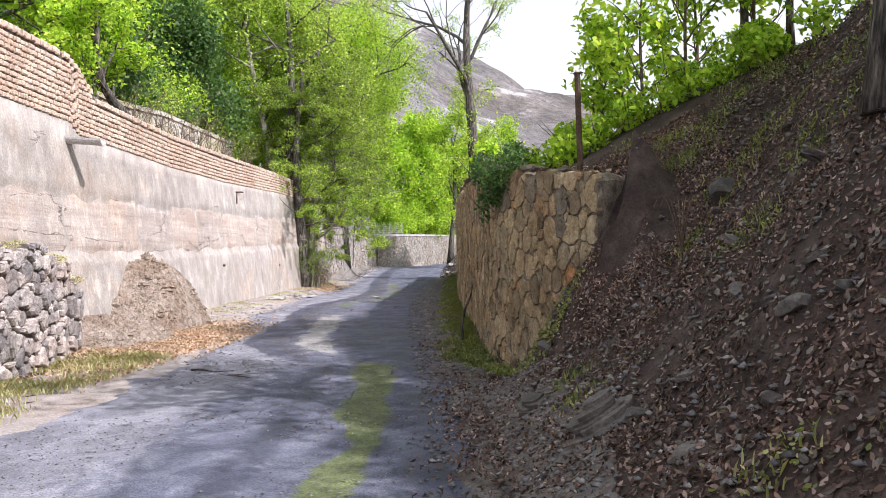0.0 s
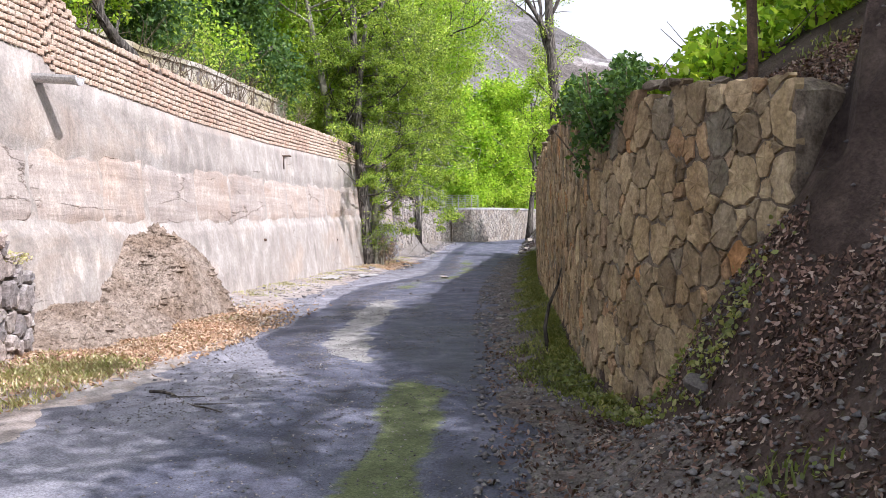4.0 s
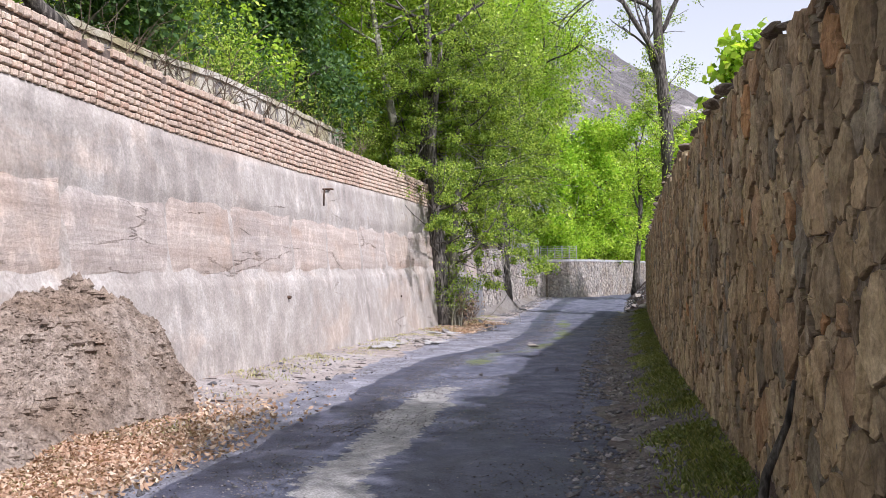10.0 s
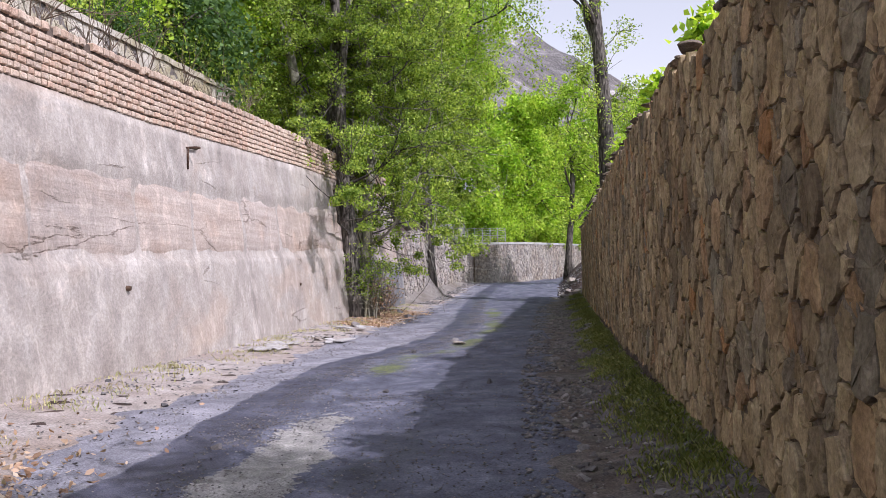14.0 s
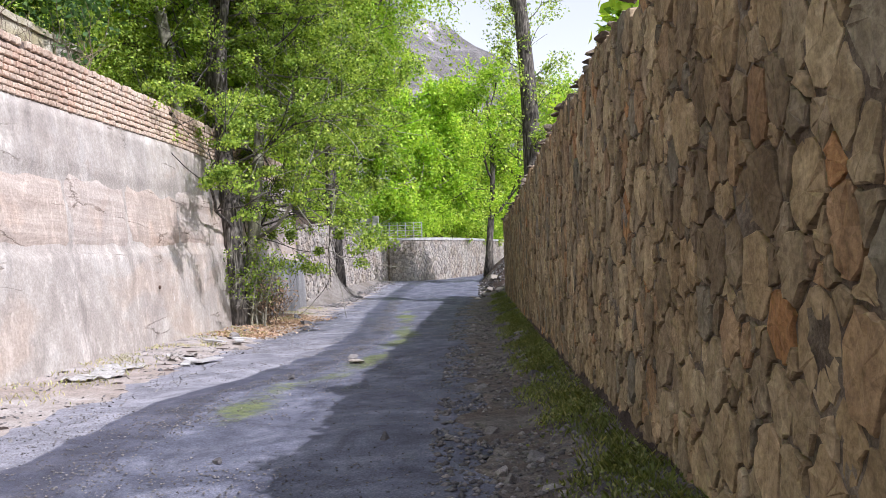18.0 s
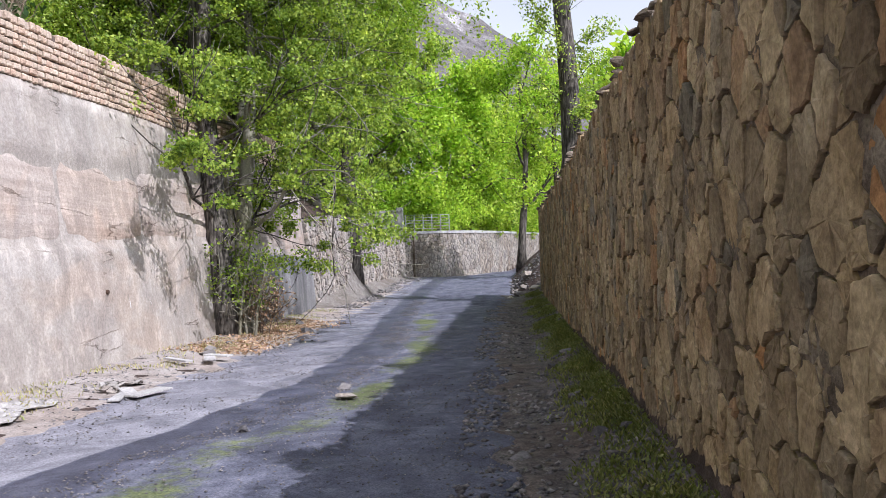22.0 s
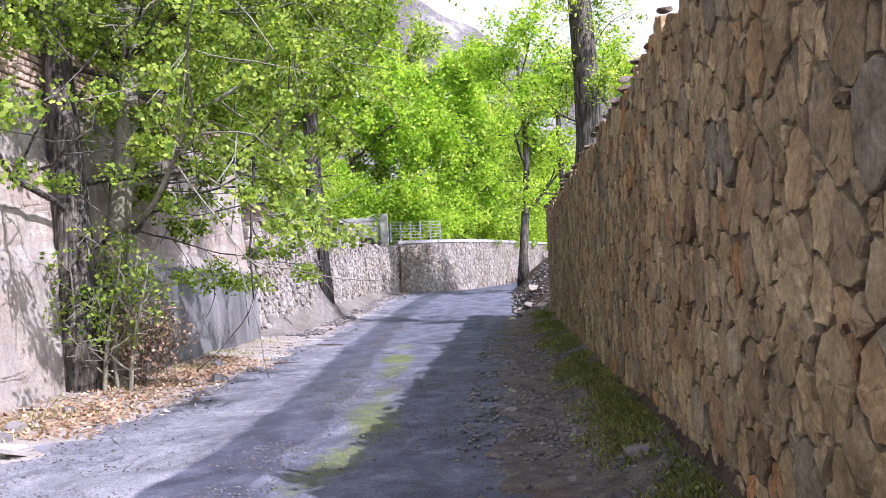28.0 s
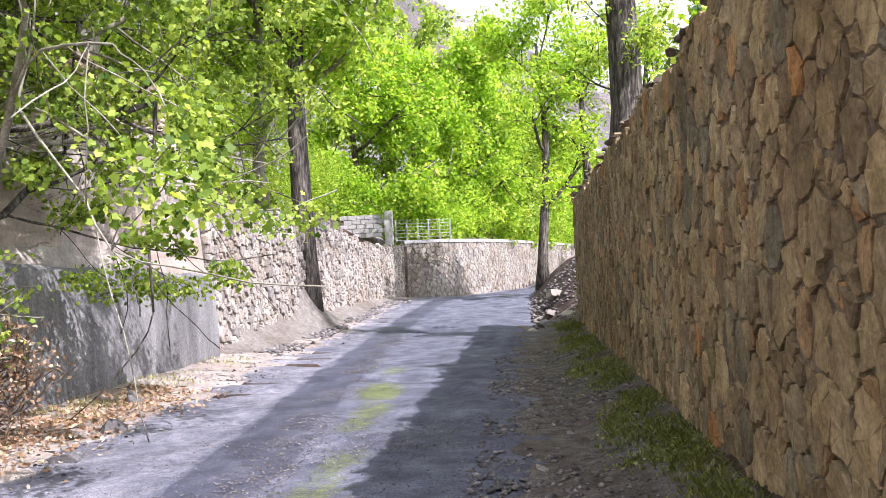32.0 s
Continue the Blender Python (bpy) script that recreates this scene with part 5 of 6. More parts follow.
c = np.r_[np.c_[rg.uniform(2.2, 5.5, 24), rg.uniform(-1.5, 6.0, 24)], np.c_[rg.uniform(3.6, 6.2, 46), rg.uniform(3.5, 7.2, 46)]]
blades("bank_grass", rg, tufted(rg, c, 30, 0.1), 0.07, M_GRASS, "sparse green tufts on the earth bank")
flakes("bank_weeds", rg, tufted(rg, c, 70, 0.12), 0.016, M_GRASS, 0.025, 0.8, 0.6, "small green weeds on the earth bank", "weeds")
# weeds at the foot of the wall's rounded end
c = np.array([(2.3, 6.5), (2.1, 6.9), (2.45, 6.0), (1.95, 7.5), (1.85, 8.2), (2.6, 5.7), (1.75, 8.8)])
flakes("corner_weeds", rg, tufted(rg, c, 190, 0.12), 0.02, M_GRASS, 0.06, 0.6, 0.7, "fresh green weeds at the foot of the rounded wall end", "weeds")
# sunlit verge
c = patchy(rg, 700, -4.9, lambda y: road_left(y) - 0.5, 9, 40, 0.8, -0.15, 2.0)
blades("dry_verge_grass", rg, tufted(rg, c, 16, 0.12), 0.04, M_STRAW, "thin dry grass along the plastered wall", splay=0.8)
c = patchy(rg, 420, -4.1, -2.9, 4.0, 9.6, 0.7, 0.1, 4.0)
blades("corner_grass", rg, tufted(rg, c, 36, 0.11), 0.06, M_STRAW, "yellow-green grass before the dry stone wall", splay=0.7)
xy = np.c_[rg.normal(-3.6, 0.6, 24000), rg.normal(11.3, 1.7, 24000)]
flakes("leaf_drift", rg, xy[(xy[:, 0] > -4.85) & (xy[:, 0] < -2.3)], 0.03, M_LITTER, 0.02, 1.6, 0.5, "drift of orange-brown dry leaves beside the mound", "leaves")
xy = np.c_[rg.normal(-4.1, 0.35, 3600), rg.uniform(29.5, 36.5, 3600)]
flakes("leaf_drift", rg, xy[xy[:, 0] > -4.85], 0.032, M_LITTER, 0.015, 2.0, 0.5, "dry orange-brown leaves under the wall foot tree", "leaves")
flakes("verge_chips", rg, patchy(rg, 9000, -4.85, lambda y: road_left(y) + 0.4, 7, 60, 0.9, 0.0, 8.0), 0.022, M_LOOSE, 0.006, 3.0, 0.7, "small pale stone chips on the sunlit verge", "gravel")


def gravel(name, rng, xy, size, label):
    x, y = np.asarray(xy).T
    n = len(x)
    z = land(x, y) + 0.07 * smooth(-3.0, -2.3, x) * smooth(1.2, 0.5, x) + 0.022
    base = np.array([(1, 0, 0), (0.1, 0.9, 0), (-0.9, 0.1, 0), (0, -1, 0.05), (0.2, 0.1, 0.55), (0, 0, -0.4)])
    v = base[None] * (size * rng.uniform(0.35, 1.5, (n, 1, 1)) ** 1.5) * rng.uniform(0.6, 1.3, (n, 6, 3))
    a = rng.uniform(0, 6.28, n)
    ca, sa = np.cos(a)[:, None], np.sin(a)[:, None]
    v = np.stack([v[..., 0] * ca - v[..., 1] * sa, v[..., 0] * sa + v[..., 1] * ca, v[..., 2]], -1) + np.c_[x, y, z][:, None]
    tri = np.array([(0, 1, 4), (1, 2, 4), (2, 3, 4), (3, 0, 4), (1, 0, 5), (2, 1, 5), (3, 2, 5), (0, 3, 5)])
    f = (np.arange(n)[:, None, None] * 6 + tri[None]).reshape(-1, 3)
    return tagged(mesh_ob(name, v.reshape(-1, 3), f, M_LOOSE), label, "gravel", kind="stuff")


gravel("road_gravel", rg, np.r_[patchy(rg, 60000, road_left, road_right, -3, 34, 1.2, -0.05, 3.0), patchy(rg, 16000, lambda y: table(y, STRIPE) - 0.75, lambda y: table(y, STRIPE) - 0.25, 9, 45, 0.8, 0.1, 6)], 0.0085, "fine loose gravel on the lane")
gravel("verge_gravel", rg, np.r_[patchy(rg, 4500, lambda y: road_right(y) - 0.5, FACE_R, -3, 13, 0.8, -0.05, 4.0), patchy(rg, 15000, lambda y: road_right(y) - 0.5, FACE_R, 13, 40, 0.8, 0.0, 4.0)], 0.024, "loose stones along the shaded verge")
gravel("bank_gravel", rg, np.c_[rg.uniform(1.8, 6.2, 1800), rg.uniform(-3, 6.4, 1800)], 0.024, "loose stones on the earth bank")


# ---------------------------------------------------------------- rocks
def rock_mesh(seed, size, flat=0.6, cuts=9, layers=0.0):
    """An angular stone: a ball cut by random planes, its edges broken."""
    rng = np.random.default_rng(seed)
    bm = bmesh.new()
    bmesh.ops.create_icosphere(bm, subdivisions=3, radius=1.0)
    planes = []
    for _ in range(cuts):
        d = rng.normal(size=3)
        planes.append((d / np.linalg.norm(d), rng.uniform(0.38, 0.78)))
    for v in bm.verts:
        p = np.array(v.co)
        for d, c in planes:
            h = p @ d - c
            if h > 0:
                p = p - d * h
        p = p * np.array([1.0, 0.8, flat]) + 0.02 * np.array(noise.noise_vector(Vector(p * 3 + seed)))
        if layers:
            p[2] = lerp(p[2], round(p[2] / layers) * layers, 0.7)
        v.co = Vector(p * size)
    return bm


def rock(name, seed, place, size, flat=0.55, turn=0.0, tilt=(0, 0), label="", mat_=None, group="", layers=0.0):
    bm = rock_mesh(seed, size, flat, layers=layers)
    me = bpy.data.meshes.new(name)
    bm.to_mesh(me)
    bm.free()
    me.materials.append(mat_ or M_LOOSE)
    ob = new(name, me)
    ob.matrix_basis = pose(*place, tilt[0], tilt[1], turn)
    return tagged(ob, label, "stone", group)


def on(x, y):
    z = Z(x, y)
    if float(road_left(y)) < x < float(road_right(y)):
        z += 0.07 * float(smooth(-3.0, -2.3, x) * smooth(1.2, 0.5, x)) + 0.015
    return z


STONES = [rock("loose_stone", 300 + n, (0, 0, -50 - n), 1.0, 0.35 + 0.08 * n, label="flat grey loose stone lying beside the lane", group="loose stones beside the lane") for n in range(5)]
rs = np.random.default_rng(77)
spots = [(0.66, 22.6, 0.1), (1.26, 23.0, 0.14), (0.94, 26.55, 0.1), (0.48, 24.5, 0.06), (1.25, 24.3, 0.08), (1.5, 22.9, 0.12), (0.75, 28.7, 0.11), (0.64, 28.55, 0.07), (1.0, 30.4, 0.1), (1.11, 30.0, 0.08), (1.4, 27.8, 0.16), (-3.56, 33.7, 0.22), (-3.3, 32.4, 0.15), (-1.27, 19.3, 0.06), (-2.0, 16.2, 0.07), (1.0, 19.1, 0.17), (1.2, 18.7, 0.12), (1.05, 18.3, 0.1), (0.72, 20.0, 0.09), (-0.12, 19.9, 0.08), (0.94, 26.2, 0.13), (0.78, 29.0, 0.12), (0.66, 29.25, 0.1), (0.9, 27.6, 0.1), (1.15, 27.0, 0.11), (-1.3, 26.1, 0.12), (-1.7, 23.7, 0.09), (-4.05, 29.3, 0.18), (-4.2, 29.9, 0.14), (-4.1, 35.4, 0.2), (-3.7, 34.0, 0.14), (-4.3, 31.0, 0.12), (-1.49, 8.6, 0.07), (-1.2, 7.5, 0.05)]
for k in range(130):
    y = rs.uniform(6, 40)
    x = rs.uniform(float(road_right(y)) - 0.1, float(right_x(np.clip(y, 5.8, 44))) - 0.2) if k % 3 else rs.uniform(-4.7, float(road_left(y)) + 0.2)
    spots.append((x, y, rs.uniform(0.03, 0.09)))
for k in range(130):
    y = rs.uniform(13, 36)
    spots.append((lerp(float(road_right(y)) - 0.1, float(right_x(y)) - 0.25, rs.uniform(0, 1)), y, rs.uniform(0.035, 0.11)))
for k in range(45):
    y = rs.uniform(-1, 12)
    spots.append((float(road_right(y)) + rs.uniform(-0.35, 0.35), y, rs.uniform(0.02, 0.06)))
for n, (x, y, s) in enumerate(spots):
    ob = copy_thing(STONES[n % 5], pose(x, y, on(x, y) + s * 0.12, rs.normal(0, 8), rs.normal(0, 8), rs.uniform(0, 360)))
    ob.scale = (s, s, s)
for ob in STONES:
    bpy.data.objects.remove(ob)
def slate(name, seed, place, size, turn, tilt, label, plates=5):
    """A weathered slab of thin broken layers."""
    rng = np.random.default_rng(seed)
    p = Pile()
    z = 0.0
    for k in range(plates):
        n = 9
        a = np.sort(np.linspace(0, 6.28, n, endpoint=False) + rng.normal(0, 0.15, n))
        r = (1 - 0.11 * k) * rng.uniform(0.75, 1.1, n)
        off = rng.normal(0, 0.1, 2) + np.array([0.08, 0.05]) * k
        q = np.c_[np.cos(a) * r + off[0], np.sin(a) * r * 0.55 + off[1]]
        h = rng.uniform(0.06, 0.13)
        v = np.vstack([np.c_[q, np.full(n, z - 0.05)], np.c_[q * 1.01, z + h * 0.75 + rng.normal(0, 0.012, n)], np.c_[q * 0.96, z + h + rng.normal(0, 0.012, n)]])
        f = [[g * n + i, g * n + (i + 1) % n, g * n + n + (i + 1) % n, g * n + n + i] for g in range(2) for i in range(n)] + [[2 * n + i for i in range(n)]]
        p.add(v * size, f)
        z += h
    ob = p.make(name, M_SLATE)
    ob.matrix_basis = pose(*place, tilt[0], tilt[1], turn)
    return tagged(ob, label, "stone")


slate("slate_slab", 401, (2.4, 2.5, 0.33), 0.3, 30, (-10, -24), "layered grey-brown slate slab on the leafy bank", 6)
slate("bank_rock", 402, (2.98, 3.05, 0.68), 0.16, 10, (0, -18), "grey angular rock among dry leaves on the bank", 4)
slate("bank_rock", 403, (2.1, 3.95, 0.2), 0.22, 50, (5, -12), "flat layered rock at the foot of the bank", 4)
for n, (x, y, s) in enumerate([(2.9, 2.1, 0.12), (2.6, 3.3, 0.1), (3.4, 2.6, 0.13), (3.7, 3.5, 0.14), (2.3, 3.2, 0.08), (4.2, 3.1, 0.16), (3.2, 4.0, 0.1), (2.0, 2.1, 0.07), (2.7, 1.5, 0.1), (3.5, 1.6, 0.12)]):
    slate("bank_slate", 410 + n, (x, y, Z(x, y) - 0.01), s, n * 37, (0, -24), "small flat slate on the leafy bank", 3)
rock("bank_rock", 404, (4.6, 4.4, 2.35), 0.36, 0.5, 20, (0, -30), "flat grey rock half buried in the bank", M_SLATE)
rock("bank_rock", 405, (4.1, 5.0, 2.1), 0.24, 0.6, 70, (10, -30), "grey rock half buried in the bank", M_SLATE)
for n in range(14):
    x, y = rs.uniform(2.3, 5.4), rs.uniform(0.5, 6.0)
    rock("bank_stone", 420 + n, (x, y, Z(x, y)), rs.uniform(0.06, 0.15), 0.45, rs.uniform(0, 360), (rs.normal(0, 10), -25), "small grey stone on the earth bank", M_SLATE, group="stones on the bank")

# ragged stones and soil along the top of the stone wall
for n in range(240):
    y = 6.5 + 37.5 * (n + rs.uniform(0, 1)) / 240
    x = float(right_x(y)) + rs.uniform(-0.03, 0.2)
    rock("coping_stone", 500 + n, (x, y, float(right_top(y)) + 0.045), rs.uniform(0.05, 0.13), 0.4, rs.uniform(0, 360), (rs.normal(0, 8), rs.normal(0, 8)), "rough dark stone lying on top of the lane wall", M_MORTAR, "stones on top of the lane wall")
rock("capping_rock", 590, (1.93, 15.0, 2.98), 0.27, 0.5, 30, (0, 5), "dark rock jutting from the top of the lane wall", M_STONE)
xy = np.c_[rg.uniform(0.12, 0.8, 5000), rg.uniform(6.5, 44, 5000)]
xy[:, 0] += right_x(xy[:, 1])
xy = xy[xy[:, 0] > right_x(xy[:, 1]) + 0.32]
flakes("terrace_litter", rg, xy, 0.045, M_LITTER, 0.02, 1.5, 0.5, "dry leaves and soil along the terrace edge", "leaves")

# climbing leaves over the corner of the stone wall, and low green growth on the crest
def foliage(name, seed, centres, radii, count, size, mat_, label, category, stalks=True, shape="quad"):
    rng = np.random.default_rng(seed)
    c = np.asarray(centres, float)
    root = empty(name, c[0])
    v, f = leaf_cloud(rng, c - c[0], [np.array(r) for r in radii], [int(count * q) for q in rng.dirichlet(np.ones(len(c)) * 6)], size, shape)
    mesh_ob("leafage", v, f, mat_, root)
    if stalks:
        p = Pile()
        for q in c - c[0]:
            for _ in range(5):
                d = rng.normal(0, 0.25, 3)
                pts = [q + np.array([d[0] * u, d[1] * u, -0.25 + u * 0.45]) for u in np.linspace(0, 1, 4)]
                p.add(*tube(pts, [0.008, 0.006, 0.005, 0.003], 4))
        tagged(p.make("stalk", M_TWIG, root), kind="stuff")
    return tagged(root, label, category)


foliage("climbing_plant", 61, [(2.0, 8.3, 2.62), (2.05, 8.0, 2.4), (1.93, 8.7, 2.7), (1.9, 9.3, 2.75), (2.2, 7.6, 2.6), (1.97, 8.5, 2.2), (2.3, 8.4, 2.8)], [(0.22, 0.3, 0.28)] * 7, 4200, 0.034, M_LEAFD, "dark green climbing plant hanging over the wall end", "climber")
crest = [(x, y, Z(x, y) + 0.22) for x, y in [(2.6, 8.6), (3.0, 8.2), (3.4, 8.0), (3.8, 7.9), (4.2, 7.8), (4.6, 7.7), (5.0, 7.6), (5.4, 7.4), (3.2, 9.0), (3.9, 8.8), (4.7, 8.7), (5.6, 8.2), (2.5, 9.8), (6.0, 7.2), (6.6, 7.0), (2.45, 10.6)]]
foliage("crest_shrub", 62, crest, [(0.32, 0.32, 0.26)] * len(crest), 9000, 0.05, M_LEAF, "band of bright green low shrubs along the terrace crest", "shrub")
for n, (x, y) in enumerate([(2.3, 30.0), (2.35, 34.0), (2.4, 37.5), (2.3, 32.0), (2.5, 40.5)]):
    foliage("wall_top_shrub", 63 + n, [(x, y, Z(x, y) + 0.3), (x + 0.25, y + 0.6, Z(x, y) + 0.5), (x, y - 0.5, Z(x, y) + 0.2)], [(0.45, 0.5, 0.4)] * 3, 1800, 0.05, M_LEAFD, "dark green shrub on top of the lane wall", "shrub")
# thicket behind the bend and the left terrace
und = [(x, float(bend_y(x)) + y) for x in np.arange(-9, 6, 1.25) for y in (1.7, 4.6)]
for n, (x, y) in enumerate(und):
    z = Z(x, y)
    foliage("thicket_bush", 700 + n, [(x, y, z + 0.6), (x + 0.7, y + 0.3, z + 1.5), (x - 0.6, y - 0.2, z + 1.2), (x, y, z + 2.4)], [(1.0, 1.0, 0.8)] * 4, 2600, 0.085, (M_LEAF, M_LEAFB)[n % 2], "green bush in the thicket behind the bend", "bush", False)
for n, (x, y) in enumerate([(-8.6, 12), (-8.4, 16), (-8.6, 19.5), (-8.3, 22.5), (-8.6, 25), (-8.2, 28), (-7.8, 30.5), (-8.4, 33), (-7.8, 36), (-7.4, 41.5), (-7.2, 45), (-7.6, 48.5), (-7.0, 53), (-7.4, 57)]):
    z = Z(x, y)
    foliage("terrace_bush", 760 + n, [(x, y, z + 0.7), (x + 0.5, y + 0.8, z + 1.7), (x - 0.5, y - 0.7, z + 1.5), (x - 0.3, y, z + 2.8)], [(0.9, 1.1, 0.9)] * 4, 6500, 0.042, (M_LEAFD, M_LEAFB)[n % 2] if y < 29 else (M_LEAFB if y < 40 else M_LEAF), "leafy bush on the terrace behind the wall", "bush", False)

# bare twigs between brick crest and garden wall
def twig_bush(seed, x, y, h):
    rng = np.random.default_rng(seed)
    p = Pile()
    root = empty("bare_shrub", (x, y, Z(x, y) - 0.03))
    for _ in range(4):
        tubes, tips = [], []
        grow(rng, (rng.normal(0, 0.06), rng.normal(0, 0.06), 0), (rng.normal(0, 0.5), rng.normal(0, 0.5), 1.0), h * rng.uniform(0.5, 0.8), 0.014, 1, 4, 0.4, tubes, tips, 0.16)
        for pts, rr in tubes:
            p.add(*tube(pts, np.maximum(rr, 0.003), 4))
    p.make("stem", M_TWIG, root)
    return tagged(root, "leafless brown shrub behind the brick crest", "shrub", "leafless shrubs on the terrace")


for n, y in enumerate([14.6, 16.0, 17.0, 18.0, 18.7, 19.4, 20.0, 20.6, 21.2, 21.9, 22.6, 23.3, 24.1, 24.9, 25.8, 26.8, 27.8]):
    twig_bush(800 + n, -6.1 - 0.5 * float(rs.uniform(0, 1)), y, 1.3 + 0.9 * float(rs.uniform(0, 1)))

# garden wall on the terrace
gw = Face([(-7.25, 30.0), (-7.2, 12.0), (-7.2, 5.0)])
def gw_top(s):
    return float(table(gw.xy(s)[1], [(5, 5.35), (14, 5.42), (19, 5.55), (22, 5.8), (30, 5.95)]))


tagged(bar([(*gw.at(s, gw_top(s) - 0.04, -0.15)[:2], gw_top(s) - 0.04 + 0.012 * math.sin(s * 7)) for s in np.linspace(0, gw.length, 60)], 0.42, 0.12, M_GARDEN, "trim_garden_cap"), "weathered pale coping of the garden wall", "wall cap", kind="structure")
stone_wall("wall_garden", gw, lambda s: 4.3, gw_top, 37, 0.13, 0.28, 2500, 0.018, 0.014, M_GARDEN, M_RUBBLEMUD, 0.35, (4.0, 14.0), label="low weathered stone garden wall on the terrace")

# ---------------------------------------------------------------- near left: dry stone wall, mound
dw = Face([(-4.95, 10.1), (-4.3, 9.6), (-3.95, 7.6), (-3.9, 4.0), (-4.0, 1.0)])
stone_wall("dry_stone_wall", dw, lambda s: 0.0, lambda s: float(table(s, [(0, 0.75), (0.8, 1.0), (1.6, 1.4), (2.6, 1.65), (9.5, 1.75)])) + 0.07 * math.sin(s * 5), 41, 0.04, 0.15, 4000, 0.07, 0.025, M_DRYSTONE, M_MORTAR, 0.7, None, rounding=0.025, label="grey dry stone wall stub with grass on top")


def heap_z(x, y, u, h, seed):
    """Height of a ragged heap over its foot at the share u of its radius."""
    lump = 0.5 + 0.5 * float(wob(x, y, 0.3, seed + 1)) * float(wob(x, y, 0.47, seed))
    base = h * (0.3 * (1 - u ** 1.5) + 0.7 * (1 - u ** 2.7))
    rough = 0.11 * float(wob(x, y, 0.33, 3)) + 0.07 * float(wob(x, y, 0.12, 7))
    return (base * (0.86 + 0.28 * lump) + rough * min(1, h) * float(smooth(1.0, 0.8, u))) if u < 1 else 0.0


def mound(name, cx, cy, rx, ry, h, mat_, label, seed, wall_x=-5.1):
    rng = np.random.default_rng(seed)
    v, f = [], []
    nr, na = 44, 150
    for i in range(nr + 1):
        u = i / nr
        for j in range(na):
            a = j * 2 * math.pi / na
            rag = 1 + 0.12 * math.sin(3 * a + seed) + 0.07 * math.sin(7 * a)
            x, y = cx + rx * u * rag * math.cos(a), cy + ry * u * rag * math.sin(a)
            z = Z(max(x, -5.2), y) - 0.05 + heap_z(x, y, u, h, seed) + (rng.normal(0, 0.014) if u < 0.97 else 0)
            v.append((max(x, wall_x - 0.35), y, z))
    for i in range(nr):
        for j in range(na):
            k = (j + 1) % na
            f.append([i * na + j, (i + 1) * na + j, (i + 1) * na + k, i * na + k])
    root = empty(name, (cx, cy, 0))
    mesh_ob("clay_body", np.array(v) - (cx, cy, 0), f, mat_, root, soft=True)
    return root


m1 = mound("clay_mound", -5.0, 14.3, 1.15, 2.2, 1.36, M_MOUND, "", 2)
tagged(m1, "heap of brown clay and straw against the plastered wall", "mound")
m2 = mound("earth_heap", -4.7, 11.3, 1.2, 2.0, 0.4, M_MOUND, "", 5)
tagged(m2, "low heap of dry earth and leaves by the wall", "mound")


def clods(root, cx, cy, rx, ry, h, seed, n=2200, heap=2):
    """Crumbs and straw over a heap."""
    rng = np.random.default_rng(seed)
    p = Pile()
    oct_ = np.array([(1, 0, 0), (0, 1, 0), (-1, 0, 0), (0, -1, 0), (0, 0, 1), (0, 0, -1)], float)
    tf = [(0, 1, 4), (1, 2, 4), (2, 3, 4), (3, 0, 4), (1, 0, 5), (2, 1, 5), (3, 2, 5), (0, 3, 5)]
    for _ in range(n):
        u, a = rng.uniform(0, 1) ** 0.5, rng.uniform(-1.75, 1.75)
        rag = 1 + 0.12 * math.sin(3 * a + heap) + 0.07 * math.sin(7 * a)
        x, y = cx + rx * u * rag * math.cos(a), cy + ry * u * rag * math.sin(a)
        z = Z(x, y) - 0.05 + heap_z(x, y, u, h, heap)
        p.add(oct_ * (rng.uniform(0.006, 0.024) if rng.uniform() < 0.8 or wob(x, y, 0.3, 5) < 0.1 else rng.uniform(0.03, 0.075)) * rng.uniform(0.4, 1.5, (6, 3)) + (x - cx, y - cy, z), tf)
    tagged(p.make("clod", M_MOUND, root), kind="stuff")


clods(m1, -5.0, 14.3, 1.15, 2.2, 1.36, 6, 5200)
clods(m2, -4.7, 11.3, 1.2, 2.0, 0.4, 8, 2200, 5)
rock("mound_rock", 610, (-5.05, 13.6, 1.3), 0.1, 0.6, 20, (0, 0), "grey stone on top of the clay mound")

# ---------------------------------------------------------------- fittings on the walls
def boxed(name, size, place, mat_, parent=None, turn=(0, 0, 0), bevel=0.01):
    bm = bmesh.new()
    bmesh.ops.create_cube(bm, size=1.0)
    bmesh.ops.scale(bm, vec=size, verts=bm.verts)
    bmesh.ops.bevel(bm, geom=bm.edges[:], offset=bevel, segments=2, affect="EDGES")
    me = bpy.data.meshes.new(name)
    bm.to_mesh(me)
    bm.free()
    me.materials.append(mat_)
    ob = new(name, me)
    ob.matrix_basis = pose(*place, *turn)
    ob.parent = parent
    return ob


spout = empty("drain_spout", (-5.28, 11.45, 3.58))
for name, ro, ri, x0, x1 in (("trough", 0.115, 0.085, -0.18, 0.58), ("trough_lip", 0.125, 0.085, 0.58, 0.63)):
    v, f = [], []
    for x in (x0, x1):
        for r in (ro, ri):
            v += [(x, r * math.cos(a), 0.06 - r * math.sin(a) - 0.08 * x) for a in np.linspace(0, math.pi, 11)]
    for i in range(10):
        f += [[i, i + 1, 23 + i, 22 + i], [11 + i, 33 + i, 34 + i, 12 + i], [i, 11 + i, 12 + i, i + 1], [22 + i, 23 + i, 34 + i, 33 + i]]
    f += [[0, 22, 33, 11], [10, 21, 43, 32]]
    mesh_ob(name, v, f, M_CONCRETE, spout)
